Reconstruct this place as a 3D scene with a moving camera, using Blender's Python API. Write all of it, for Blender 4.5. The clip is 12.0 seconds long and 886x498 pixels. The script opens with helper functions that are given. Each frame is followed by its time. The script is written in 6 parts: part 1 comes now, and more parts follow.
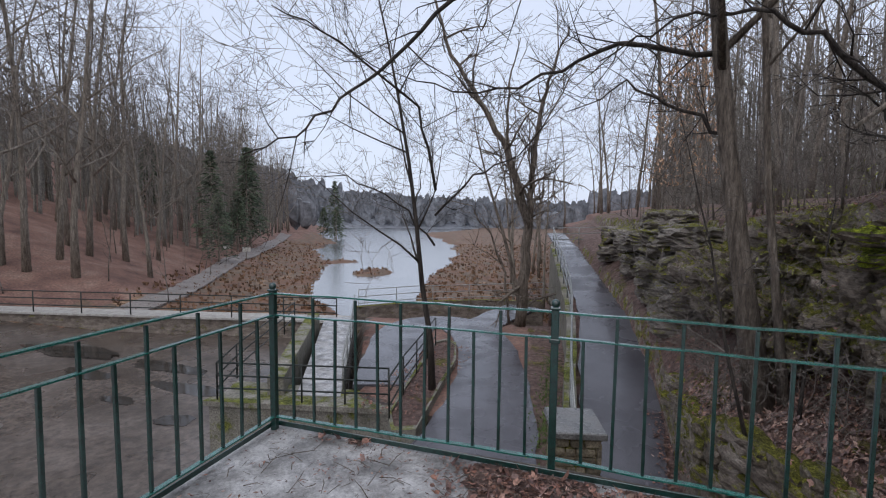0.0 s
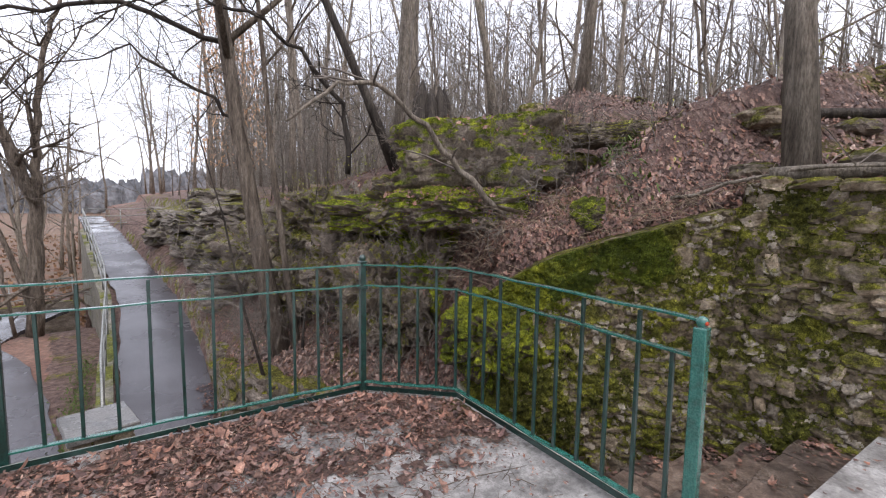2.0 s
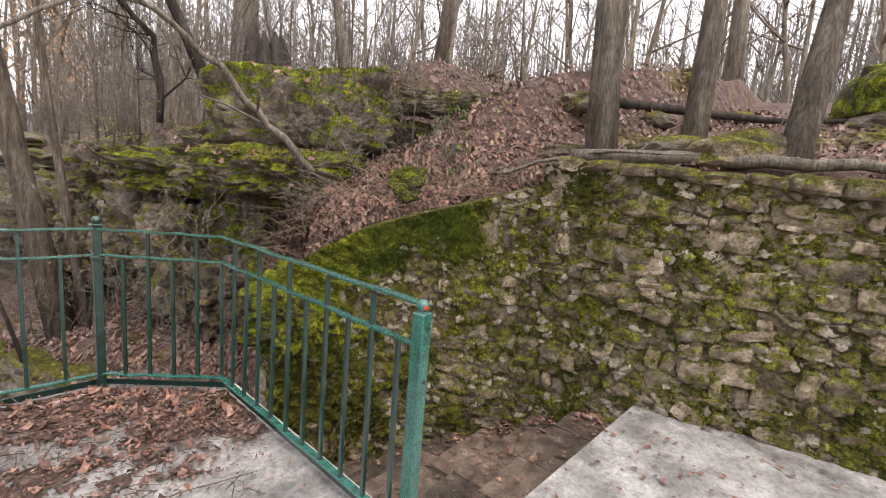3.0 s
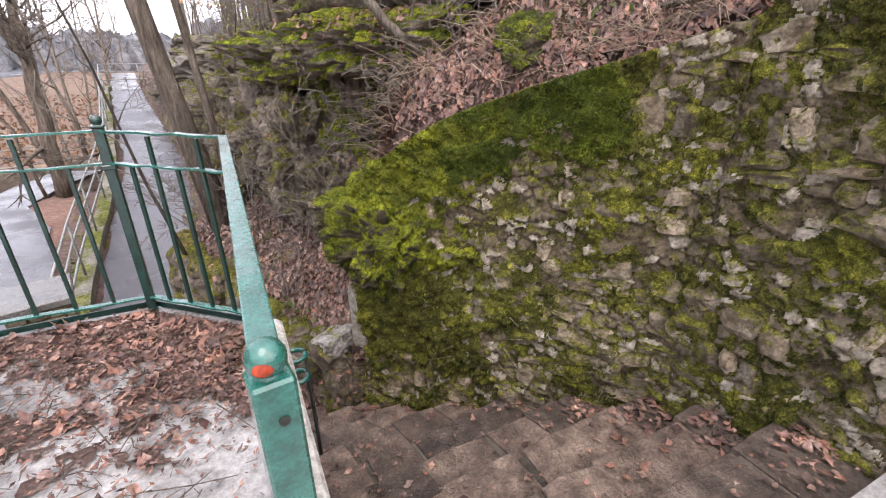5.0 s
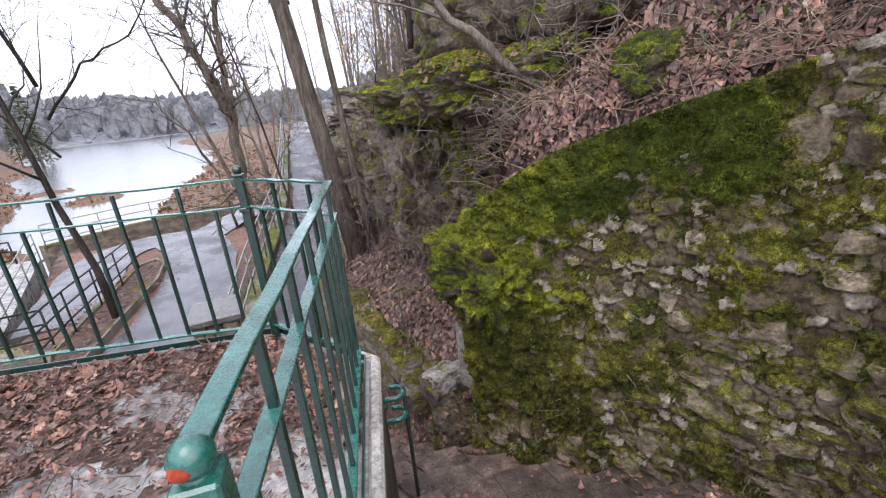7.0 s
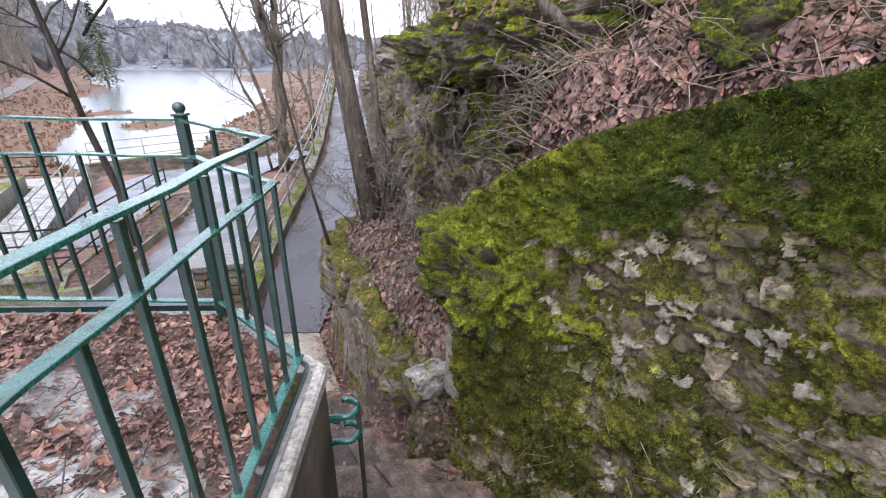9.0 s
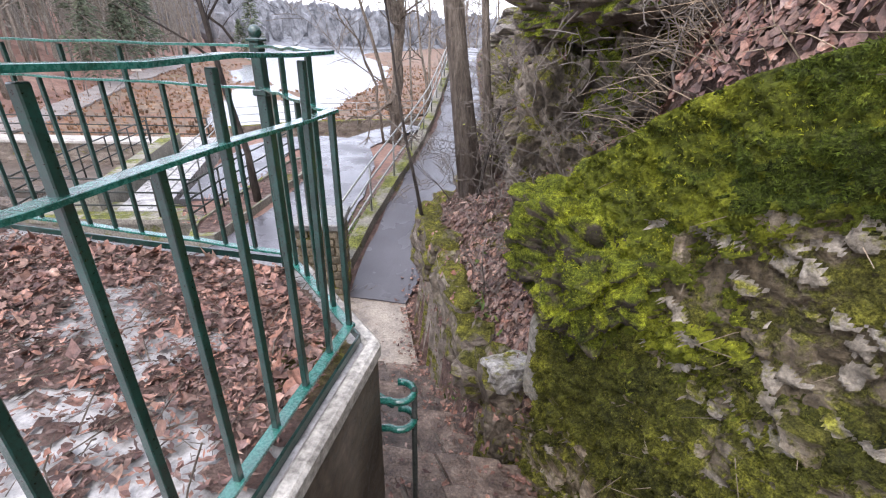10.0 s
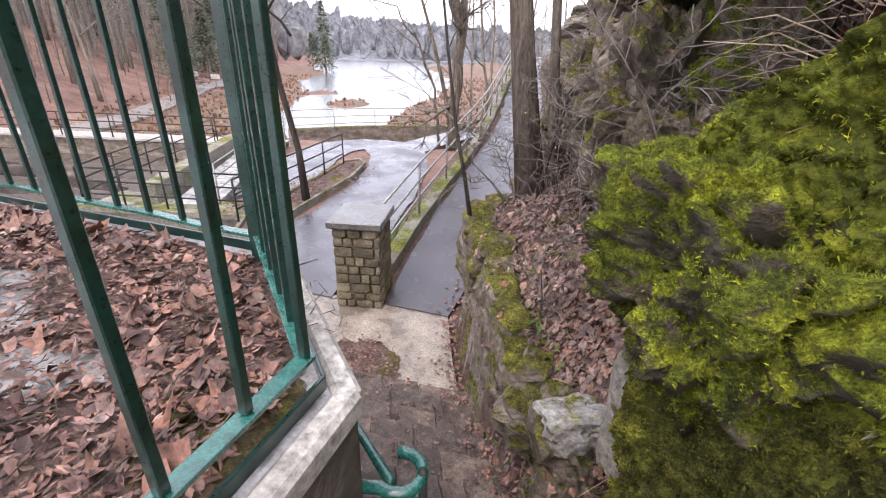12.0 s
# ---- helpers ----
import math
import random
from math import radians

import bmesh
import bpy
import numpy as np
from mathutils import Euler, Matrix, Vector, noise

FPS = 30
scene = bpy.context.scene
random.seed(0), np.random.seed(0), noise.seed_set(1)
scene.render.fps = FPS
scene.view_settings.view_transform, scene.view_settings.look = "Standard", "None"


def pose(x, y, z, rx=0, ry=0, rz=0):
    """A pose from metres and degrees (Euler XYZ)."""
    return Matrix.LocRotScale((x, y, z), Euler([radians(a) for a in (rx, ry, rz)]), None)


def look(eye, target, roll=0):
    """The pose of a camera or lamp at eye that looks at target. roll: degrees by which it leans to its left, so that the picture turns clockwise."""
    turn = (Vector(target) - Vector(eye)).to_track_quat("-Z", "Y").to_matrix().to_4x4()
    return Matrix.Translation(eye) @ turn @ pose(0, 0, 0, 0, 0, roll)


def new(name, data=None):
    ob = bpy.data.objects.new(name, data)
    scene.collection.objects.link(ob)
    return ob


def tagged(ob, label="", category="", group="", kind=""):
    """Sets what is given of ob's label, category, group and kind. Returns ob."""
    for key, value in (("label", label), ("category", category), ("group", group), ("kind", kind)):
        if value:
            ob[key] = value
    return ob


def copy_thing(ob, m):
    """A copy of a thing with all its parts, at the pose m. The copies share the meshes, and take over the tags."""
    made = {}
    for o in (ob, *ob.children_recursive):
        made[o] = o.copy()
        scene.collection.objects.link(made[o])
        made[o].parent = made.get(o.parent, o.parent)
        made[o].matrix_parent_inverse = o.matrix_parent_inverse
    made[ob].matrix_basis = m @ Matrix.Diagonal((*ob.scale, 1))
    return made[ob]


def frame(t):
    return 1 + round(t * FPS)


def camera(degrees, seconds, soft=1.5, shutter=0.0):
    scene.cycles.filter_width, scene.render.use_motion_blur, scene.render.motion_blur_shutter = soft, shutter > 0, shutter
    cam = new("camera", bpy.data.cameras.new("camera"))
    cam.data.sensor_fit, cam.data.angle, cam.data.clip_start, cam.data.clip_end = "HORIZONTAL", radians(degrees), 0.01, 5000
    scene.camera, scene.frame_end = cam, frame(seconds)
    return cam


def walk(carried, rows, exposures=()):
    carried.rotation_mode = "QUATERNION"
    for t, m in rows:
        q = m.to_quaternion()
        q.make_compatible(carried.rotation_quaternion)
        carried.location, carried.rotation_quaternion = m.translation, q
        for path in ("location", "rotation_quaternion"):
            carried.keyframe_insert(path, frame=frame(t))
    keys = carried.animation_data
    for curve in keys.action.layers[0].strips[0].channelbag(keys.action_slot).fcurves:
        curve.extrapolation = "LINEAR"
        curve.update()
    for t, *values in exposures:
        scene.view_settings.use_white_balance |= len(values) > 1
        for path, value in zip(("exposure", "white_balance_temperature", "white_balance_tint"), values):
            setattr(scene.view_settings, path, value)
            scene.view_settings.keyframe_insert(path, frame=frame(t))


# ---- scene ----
cam = camera(89.8, 12.0, soft=1.1)
PATH = [
    (0, (0.024, -0.005, 1.531), (-0.624, 1.882, 1.392), 0.6),
    (0.5, (0.026, -0.02, 1.536), (-0.471, 1.914, 1.424), -0.4),
    (1, (0.031, -0.113, 1.502), (-0.08, 1.881, 1.395), -1.4),
    (1.5, (0.169, -0.215, 1.466), (0.833, 1.669, 1.379), -0.5),
    (2, (0.543, -0.468, 1.427), (1.624, 1.204, 1.235), 0.8),
    (2.5, (0.928, -0.609, 1.408), (2.367, 0.757, 1.154), 4.3),
    (2.7, (1.068, -0.631, 1.417), (2.533, 0.704, 1.147), 4.4),
    (4.3, (2.22, -0.341, 1.318), (3.334, 1.197, 0.693), 2.5),
    (4.5, (2.313, -0.246, 1.323), (3.273, 1.359, 0.613), 1.4),
    (5, (2.384, -0.04, 1.3), (3.162, 1.621, 0.502), -0.5),
    (5.5, (2.451, 0.059, 1.299), (3.035, 1.758, 0.42), -3.2),
    (6, (2.523, 0.076, 1.334), (2.939, 1.805, 0.418), -5.6),
    (6.5, (2.558, 0.06, 1.302), (2.867, 1.862, 0.491), -6.4),
    (7, (2.615, 0.025, 1.31), (2.834, 1.905, 0.664), -5.6),
    (7.2, (2.683, 0.015, 1.295), (2.889, 1.917, 0.712), -5.0),
    (8.8, (2.94, 0.514, 1.231), (3.083, 2.354, 0.462), 0.6),
    (9, (2.917, 0.593, 1.235), (2.966, 2.433, 0.452), 0.6),
    (9.5, (2.906, 0.688, 1.199), (2.692, 2.505, 0.39), -0.1),
    (10, (2.966, 0.92, 1.025), (2.576, 2.685, 0.17), 1.3),
    (10.5, (2.888, 1.026, 1.017), (2.463, 2.775, 0.144), 3.5),
    (11, (2.916, 1.18, 0.864), (2.475, 2.939, 0.019), 3.4),
    (11.5, (2.975, 1.369, 0.783), (2.507, 3.15, 0.004), 2.3),
    (12, (2.855, 1.561, 0.649), (2.232, 3.28, -0.162), 1.4),
]
walk(cam, [(t, look(eye, target, roll)) for t, eye, target, roll in PATH], [(0, 0.05, 6400, 13), (1.0, -0.04, 6500, 13), (1.5, 0.02, 6500, 13), (2.0, 0.98, 6900, 16), (2.5, 1.2, 7700, 15), (4.5, 1.65, 7150, 19), (5.5, 1.52, 7100, 19), (6.5, 1.15, 6800, 18), (7.5, 1.4, 6600, 15), (9.0, 1.52, 6500, 16), (10.5, 1.7, 6750, 18), (12, 1.68, 6900, 20)])

# ---- light ----
world = bpy.data.worlds.new("overcast_sky")
scene.world = world
world.use_nodes = True
wn, wl = world.node_tree.nodes, world.node_tree.links
sky = wn.new("ShaderNodeTexSky")
sky.sky_type, sky.sun_disc = 'NISHITA', False
sky.sun_elevation, sky.sun_rotation = radians(38), radians(150)
sky.air_density, sky.dust_density = 1.0, 4.0
cloud = wn.new("ShaderNodeMixRGB")
cloud.inputs[0].default_value = 0.82
cloud.inputs[2].default_value = (6.7, 7.4, 8.7, 1)
wl.new(sky.outputs[0], cloud.inputs[1])
wbg = wn["Background"]
wbg.inputs[1].default_value = 0.12
wl.new(cloud.outputs[0], wbg.inputs[0])
sun_data = bpy.data.lights.new("sun", 'SUN')
sun_data.energy, sun_data.angle, sun_data.color = 0.8, radians(40), (1, 0.97, 0.93)
sun = new("sun", sun_data)
sun.matrix_world = look((0, 0, 30), (6, 14, 0))


# ---- materials ----
def mat(name, cols, scale=3.0, fine=40.0, rough=(0.6, 0.9), bump=0.3, dist=0.02, moss=None, island=0.0, rnd=0.0, spec=0.25, stretch=(1, 1, 1), metal=0.0, wet=None, contrast=(0.22, 1.6)):
    """Two scales of noise between colours, fine relief, optional moss cover and random tone by piece."""
    m = bpy.data.materials.new(name)
    m.use_nodes = True
    n, l = m.node_tree.nodes, m.node_tree.links
    b = n["Principled BSDF"]
    b.inputs["Metallic"].default_value = metal
    b.inputs["Specular IOR Level"].default_value = spec
    geo, mp = n.new("ShaderNodeNewGeometry"), n.new("ShaderNodeMapping")
    mp.inputs["Scale"].default_value = stretch
    l.new(geo.outputs["Position"], mp.inputs["Vector"])

    def tex(s, d=4, r=0.6):
        t = n.new("ShaderNodeTexNoise")
        t.inputs["Scale"].default_value, t.inputs["Detail"].default_value, t.inputs["Roughness"].default_value = s, d, r
        l.new(mp.outputs[0], t.inputs["Vector"])
        return t

    def ramp(src, stops):
        r = n.new("ShaderNodeValToRGB")
        while len(r.color_ramp.elements) < len(stops):
            r.color_ramp.elements.new(0.5)
        for e, (p, c) in zip(r.color_ramp.elements, stops):
            e.position, e.color = p, (*c, 1) if len(c) == 3 else c
        l.new(src, r.inputs[0])
        return r

    def mix(kind, f, a, c):
        x = n.new("ShaderNodeMixRGB")
        x.blend_type = kind
        for s, i in ((f, 0), (a, 1), (c, 2)):
            if isinstance(s, (int, float)):
                x.inputs[i].default_value = s if i == 0 else (s, s, s, 1)
            elif isinstance(s, tuple):
                x.inputs[i].default_value = (*s, 1)
            else:
                l.new(s, x.inputs[i])
        return x.outputs[0]

    big, small = tex(scale), tex(fine, 6, 0.7)
    k = len(cols)
    col = ramp(big.outputs[0], [(0.3 + 0.4 * i / max(1, k - 1), c) for i, c in enumerate(cols)]).outputs[0]
    # Fine grain, its darks deepened so colour also carries shade in the relief
    grain_shade = ramp(small.outputs[0], [(0.32, (contrast[0],) * 3), (0.68, (contrast[1],) * 3)]).outputs[0]
    col = mix('MULTIPLY', 0.75, col, grain_shade)
    if contrast[1] >= 1.8:
        for f_, lo, hi in ((fine * 0.33, 0.4, 1.5), (fine * 2.7, 0.35, 1.6)):
            col = mix('MULTIPLY', 0.85, col, ramp(tex(f_, 3, 0.6).outputs[0], [(0.34, (lo,) * 3), (0.66, (hi,) * 3)]).outputs[0])
    if island or rnd:
        src = geo.outputs["Random Per Island"] if island else n.new("ShaderNodeObjectInfo").outputs["Random"]
        amp = island or rnd
        if island > 0.7:
            stops = [(0.0, (0.32, 0.30, 0.33)), (0.25, (0.75, 0.72, 0.75)), (0.5, (1.15, 0.92, 0.76)), (0.75, (0.85, 0.92, 0.96)), (1.0, (1.5, 1.42, 1.25))]
        else:
            stops = None
        tone = ramp(src, stops or [(0.0, (1 - amp, 1 - amp, 1 - amp)), (0.5, (1, 1 - 0.04 * amp, 1 - 0.1 * amp)), (1.0, (1 + amp, 1 + amp * 0.9, 1 + amp * 0.8))]).outputs[0]
        col = mix('MULTIPLY', 1.0, col, tone)
    rr = n.new("ShaderNodeMapRange")
    rr.inputs["To Min"].default_value, rr.inputs["To Max"].default_value = rough
    l.new((tex(wet, 3).outputs[0] if wet else small.outputs[0]), rr.inputs[0])
    rr.inputs["From Min"].default_value, rr.inputs["From Max"].default_value = 0.35, 0.65
    rout = rr.outputs[0]
    height = small.outputs[0]
    if moss:
        cover, mcols, mscale, facing = moss
        mt, mf = tex(mscale, 7, 0.68), tex(55, 6, 0.75)
        sep = n.new("ShaderNodeSeparateXYZ")
        l.new(geo.outputs["Normal"], sep.inputs[0])
        add = n.new("ShaderNodeMath")
        add.operation = 'MULTIPLY_ADD'
        add.inputs[1].default_value = facing
        l.new(sep.outputs[2], add.inputs[0])
        l.new(mt.outputs[0], add.inputs[2])
        mask = ramp(add.outputs[0], [(0.56 - cover * 0.3, (0, 0, 0)), (0.66 - cover * 0.3, (1, 1, 1))]).outputs[0]
        mcol = ramp(tex(mscale * 2.3, 4).outputs[0], [(0.3, mcols[0]), (0.5, mcols[1]), (0.7, mcols[2])]).outputs[0]
        mcol = mix('MULTIPLY', 0.8, mcol, ramp(tex(18, 3, 0.6).outputs[0], [(0.34, (0.45, 0.45, 0.45)), (0.66, (1.5, 1.5, 1.5))]).outputs[0])
        mcol = mix('MULTIPLY', 0.8, mcol, ramp(tex(150, 3, 0.6).outputs[0], [(0.34, (0.4, 0.4, 0.4)), (0.66, (1.6, 1.6, 1.6))]).outputs[0])
        mcol = mix('MULTIPLY', 0.8, mcol, ramp(mf.outputs[0], [(0.34, (0.15, 0.15, 0.15)), (0.66, (1.75, 1.75, 1.75))]).outputs[0])
        col = mix('MIX', mask, col, mcol)
        rout = mix('MIX', mask, rout, 0.95)
        height = mix('ADD', mask, height, mf.outputs[0])
    l.new(col, b.inputs["Base Color"])
    l.new(rout, b.inputs["Roughness"])
    bp = n.new("ShaderNodeBump")
    bp.inputs["Strength"].default_value, bp.inputs["Distance"].default_value = bump, dist
    l.new(height, bp.inputs["Height"])
    l.new(bp.outputs[0], b.inputs["Normal"])
    return m


MOSS3 = ((0.07, 0.066, 0.018), (0.145, 0.14, 0.027), (0.29, 0.28, 0.042))
M = {}
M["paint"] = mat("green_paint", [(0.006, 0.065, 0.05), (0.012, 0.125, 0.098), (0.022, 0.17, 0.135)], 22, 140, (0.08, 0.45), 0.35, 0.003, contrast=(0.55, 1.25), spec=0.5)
# Far darker green than the rails; on bars, plain posts and angle iron
M["paint_dark"] = mat("dark_railing_green", [(0.003, 0.022, 0.018), (0.006, 0.05, 0.04)], 20, 140, (0.25, 0.55), 0.2, 0.002, spec=0.5)
M["rust"] = mat("red_primer", [(0.45, 0.05, 0.02), (0.3, 0.06, 0.03)], 30, 90, (0.5, 0.8))
M["concrete"] = mat("wet_concrete", [(0.12, 0.115, 0.11), (0.32, 0.31, 0.30), (0.53, 0.52, 0.51)], 3.2, 45, (0.1, 0.7), 0.25, 0.01, wet=2.5, contrast=(0.4, 1.4), spec=0.5)
M["kerb"] = mat("pale_concrete", [(0.32, 0.30, 0.27), (0.50, 0.48, 0.44)], 3, 40, (0.5, 0.9), 0.3, 0.01)
M["asphalt"] = mat("wet_asphalt", [(0.065, 0.062, 0.07), (0.105, 0.10, 0.112)], 0.8, 120, (0.10, 0.42), 0.25, 0.006, wet=0.9, spec=0.5)
M["leaf"] = mat("dead_leaf", [(0.085, 0.053, 0.044), (0.17, 0.11, 0.092), (0.27, 0.155, 0.128), (0.42, 0.31, 0.265)], 9, 50, (0.35, 0.7), 0.2, 0.004, island=0.75)
M["bank_leaf"] = mat("curled_oak_leaf", [(0.085, 0.06, 0.053), (0.19, 0.137, 0.12), (0.28, 0.185, 0.155), (0.48, 0.39, 0.345)], 9, 50, (0.3, 0.65), 0.2, 0.004, island=0.75)
M["litter"] = mat("leaf_mould", [(0.07, 0.044, 0.038), (0.165, 0.105, 0.088), (0.29, 0.2, 0.168)], 7, 55, (0.5, 0.95), 0.9, 0.05, moss=(0.05, MOSS3, 0.8, 0.0))
M["stone"] = mat("rubble_stone", [(0.13, 0.10, 0.066), (0.29, 0.235, 0.17), (0.50, 0.43, 0.34)], 9, 50, (0.45, 0.9), 1.0, 0.03, moss=(0.24, MOSS3, 5.0, 0.14), rnd=0.5, contrast=(0.3, 1.5))
M["pale_face"] = mat("pale_lichened_stone", [(0.17, 0.145, 0.108), (0.33, 0.285, 0.225), (0.50, 0.45, 0.375)], 14, 60, (0.5, 0.9), 0.8, 0.02, moss=(0.08, MOSS3, 9.0, 0.1), contrast=(0.3, 1.5))
M["brown_face"] = mat("brown_rubble_stone", [(0.09, 0.07, 0.045), (0.19, 0.152, 0.105), (0.33, 0.27, 0.20)], 8, 55, (0.5, 0.9), 0.8, 0.02, moss=(0.16, MOSS3, 8.0, 0.1), contrast=(0.25, 1.5))
M["mortar"] = mat("old_mortar", [(0.07, 0.052, 0.03), (0.22, 0.17, 0.11), (0.44, 0.36, 0.25)], 7, 32, (0.6, 0.95), 1.0, 0.06, moss=(0.26, MOSS3, 4.5, 0.12), contrast=(0.2, 1.6))
M["rock"] = mat("layered_rock", [(0.11, 0.09, 0.073), (0.24, 0.20, 0.165), (0.38, 0.33, 0.28)], 2.4, 24, (0.5, 0.9), 0.9, 0.05, moss=(-0.02, MOSS3, 2.2, 0.22), stretch=(1, 1, 2.2), contrast=(0.25, 1.6))
BRIGHT = ((0.045, 0.058, 0.009), (0.155, 0.185, 0.017), (0.39, 0.425, 0.032))
M["mossrock"] = mat("mossy_rock", [(0.09, 0.075, 0.058), (0.20, 0.165, 0.128), (0.33, 0.285, 0.23)], 2.5, 20, (0.6, 0.95), 1.0, 0.05, moss=(-0.02, MOSS3, 3.4, 0.20))
M["bare_rock"] = mat("grey_layered_rock", [(0.10, 0.088, 0.075), (0.21, 0.185, 0.16), (0.34, 0.305, 0.27)], 2.2, 18, (0.5, 0.9), 0.9, 0.05, stretch=(1, 1, 3.0), contrast=(0.25, 1.6), moss=(-0.25, MOSS3, 1.5, 0.2))
M["mossboulder"] = mat("moss_covered_rock", [(0.06, 0.05, 0.038), (0.15, 0.12, 0.09)], 2.5, 20, (0.6, 0.95), 1.0, 0.04, moss=(0.40, BRIGHT, 3.0, 0.16))
M["ledge"] = mat("ledge_rock", [(0.08, 0.065, 0.05), (0.20, 0.165, 0.13), (0.34, 0.29, 0.235)], 5, 30, (0.6, 0.95), 1.0, 0.04, moss=(0.33, BRIGHT, 3.2, 0.25), contrast=(0.25, 1.6))
M["pale_edge"] = mat("pale_edge_stone", [(0.22, 0.20, 0.16), (0.42, 0.39, 0.34)], 6, 40, (0.5, 0.9), 0.6, 0.02, moss=(-0.12, MOSS3, 5.0, 0.1))
M["landing"] = mat("wet_tan_paving", [(0.15, 0.12, 0.095), (0.28, 0.235, 0.19), (0.42, 0.365, 0.30)], 2.5, 45, (0.12, 0.6), 0.3, 0.01, wet=2.5, spec=0.5)
# Bright moss of the wall's upper end, with some sky light in its colour
M["bright_moss"] = mat("skylit_moss_cushion", [(0.05, 0.062, 0.010), (0.155, 0.178, 0.018), (0.38, 0.40, 0.034)], 4.5, 55, (0.85, 1.0), 1.0, 0.05, contrast=(0.15, 1.75))
M["moss"] = mat("moss_cushion", [(0.05, 0.055, 0.010), (0.125, 0.128, 0.02), (0.30, 0.295, 0.036)], 3.5, 55, (0.85, 1.0), 1.0, 0.05, contrast=(0.12, 1.8))
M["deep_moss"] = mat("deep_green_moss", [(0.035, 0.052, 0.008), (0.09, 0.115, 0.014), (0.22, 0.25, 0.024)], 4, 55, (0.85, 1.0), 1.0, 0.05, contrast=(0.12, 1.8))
M["moss_tip"] = mat("moss_shoot", [(0.09, 0.11, 0.011), (0.22, 0.25, 0.02), (0.43, 0.45, 0.035)], 4, 60, (0.7, 0.95), 0.0, island=0.45)
M["moss_tip_olive"] = mat("olive_moss_shoot", [(0.06, 0.06, 0.014), (0.12, 0.122, 0.021), (0.25, 0.245, 0.034)], 6, 60, (0.7, 0.95), 0.0, island=0.45)
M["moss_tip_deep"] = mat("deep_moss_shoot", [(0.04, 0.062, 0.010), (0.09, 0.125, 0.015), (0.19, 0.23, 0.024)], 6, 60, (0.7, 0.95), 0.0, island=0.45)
M["step"] = mat("wet_step_stone", [(0.052, 0.037, 0.029), (0.118, 0.086, 0.068), (0.21, 0.163, 0.132)], 9, 60, (0.2, 0.6), 0.9, 0.016, rnd=0.42, wet=3.0, spec=0.5, contrast=(0.3, 1.7))
M["masonry"] = mat("squared_stone", [(0.10, 0.085, 0.06), (0.19, 0.165, 0.12), (0.27, 0.24, 0.18)], 3, 30, (0.6, 0.9), 0.6, 0.02, rnd=0.35, moss=(0.0, MOSS3, 1.5, 0.1))
M["bark"] = mat("grey_bark", [(0.13, 0.11, 0.09), (0.25, 0.215, 0.175), (0.38, 0.335, 0.28)], 4, 22, (0.75, 0.95), 1.0, 0.03, stretch=(3, 3, 0.5))
M["bark_dark"] = mat("dark_wet_bark", [(0.025, 0.021, 0.019), (0.06, 0.05, 0.043), (0.09, 0.078, 0.065)], 3, 14, (0.6, 0.95), 1.0, 0.03, stretch=(3, 3, 0.5))
M["bark_brown"] = mat("brown_bark", [(0.075, 0.06, 0.048), (0.18, 0.147, 0.118), (0.31, 0.262, 0.215)], 5, 24, (0.7, 0.95), 1.0, 0.04, stretch=(3, 3, 0.5), contrast=(0.3, 1.5))
# Bark of the far trunks, greyed and lightened to carry the distance haze
M["deep_wood"] = mat("haze_paled_bark", [(0.19, 0.175, 0.15), (0.30, 0.28, 0.245)], 1, 8, (0.7, 0.9), 0.0)
M["twig"] = mat("bare_twig", [(0.11, 0.095, 0.082), (0.22, 0.19, 0.165)], 1, 8, (0.7, 0.9), 0.0)
M["needle"] = mat("conifer_needles", [(0.05, 0.068, 0.048), (0.085, 0.11, 0.07), (0.12, 0.145, 0.09)], 0.5, 6, (0.7, 0.9), 0.3, 0.05, island=0.4)
M["ground"] = mat("forest_floor", [(0.13, 0.075, 0.06), (0.23, 0.13, 0.10), (0.30, 0.20, 0.155)], 0.5, 9, (0.6, 0.95), 0.9, 0.06)
M["mud"] = mat("wet_mud", [(0.055, 0.042, 0.034), (0.105, 0.083, 0.068), (0.15, 0.122, 0.104)], 0.5, 6, (0.06, 0.5), 0.25, 0.02, wet=0.35, spec=0.5)
M["marsh"] = mat("marsh_grass", [(0.09, 0.065, 0.052), (0.21, 0.115, 0.075), (0.15, 0.115, 0.085), (0.30, 0.19, 0.12)], 0.45, 5, (0.6, 0.95), 0.9, 0.08, moss=(-0.25, ((0.10, 0.10, 0.04), (0.16, 0.15, 0.06), (0.22, 0.20, 0.09)), 0.15, 0))
M["water"] = mat("lake_water", [(0.07, 0.075, 0.075), (0.11, 0.115, 0.115)], 0.2, 2, (0.2, 0.28), 0.35, 0.06, spec=0.5)
# Air haze is painted in: far woods and hills paled to blue-grey
M["far"] = mat("haze_tinted_woods", [(0.19, 0.20, 0.222), (0.235, 0.245, 0.262)], 0.03, 0.3, (0.9, 1.0), 0.0)
M["puddle"] = mat("standing_water", [(0.03, 0.026, 0.022), (0.05, 0.043, 0.037)], 0.5, 4, (0.03, 0.10), 0.05, 0.01, spec=0.5)
M["dry_leaf"] = mat("pale_beech_leaf", [(0.45, 0.27, 0.16), (0.60, 0.40, 0.26)], 2, 20, (0.6, 0.9), 0.0, island=0.3)
M["steel"] = mat("galvanised_rail", [(0.22, 0.23, 0.22), (0.38, 0.39, 0.37)], 4, 60, (0.3, 0.6), 0.1, 0.002, metal=0.3, spec=0.5)
M["black_rail"] = mat("dark_iron_rail", [(0.02, 0.025, 0.022), (0.05, 0.055, 0.05)], 4, 60, (0.4, 0.7), 0.1, 0.002)
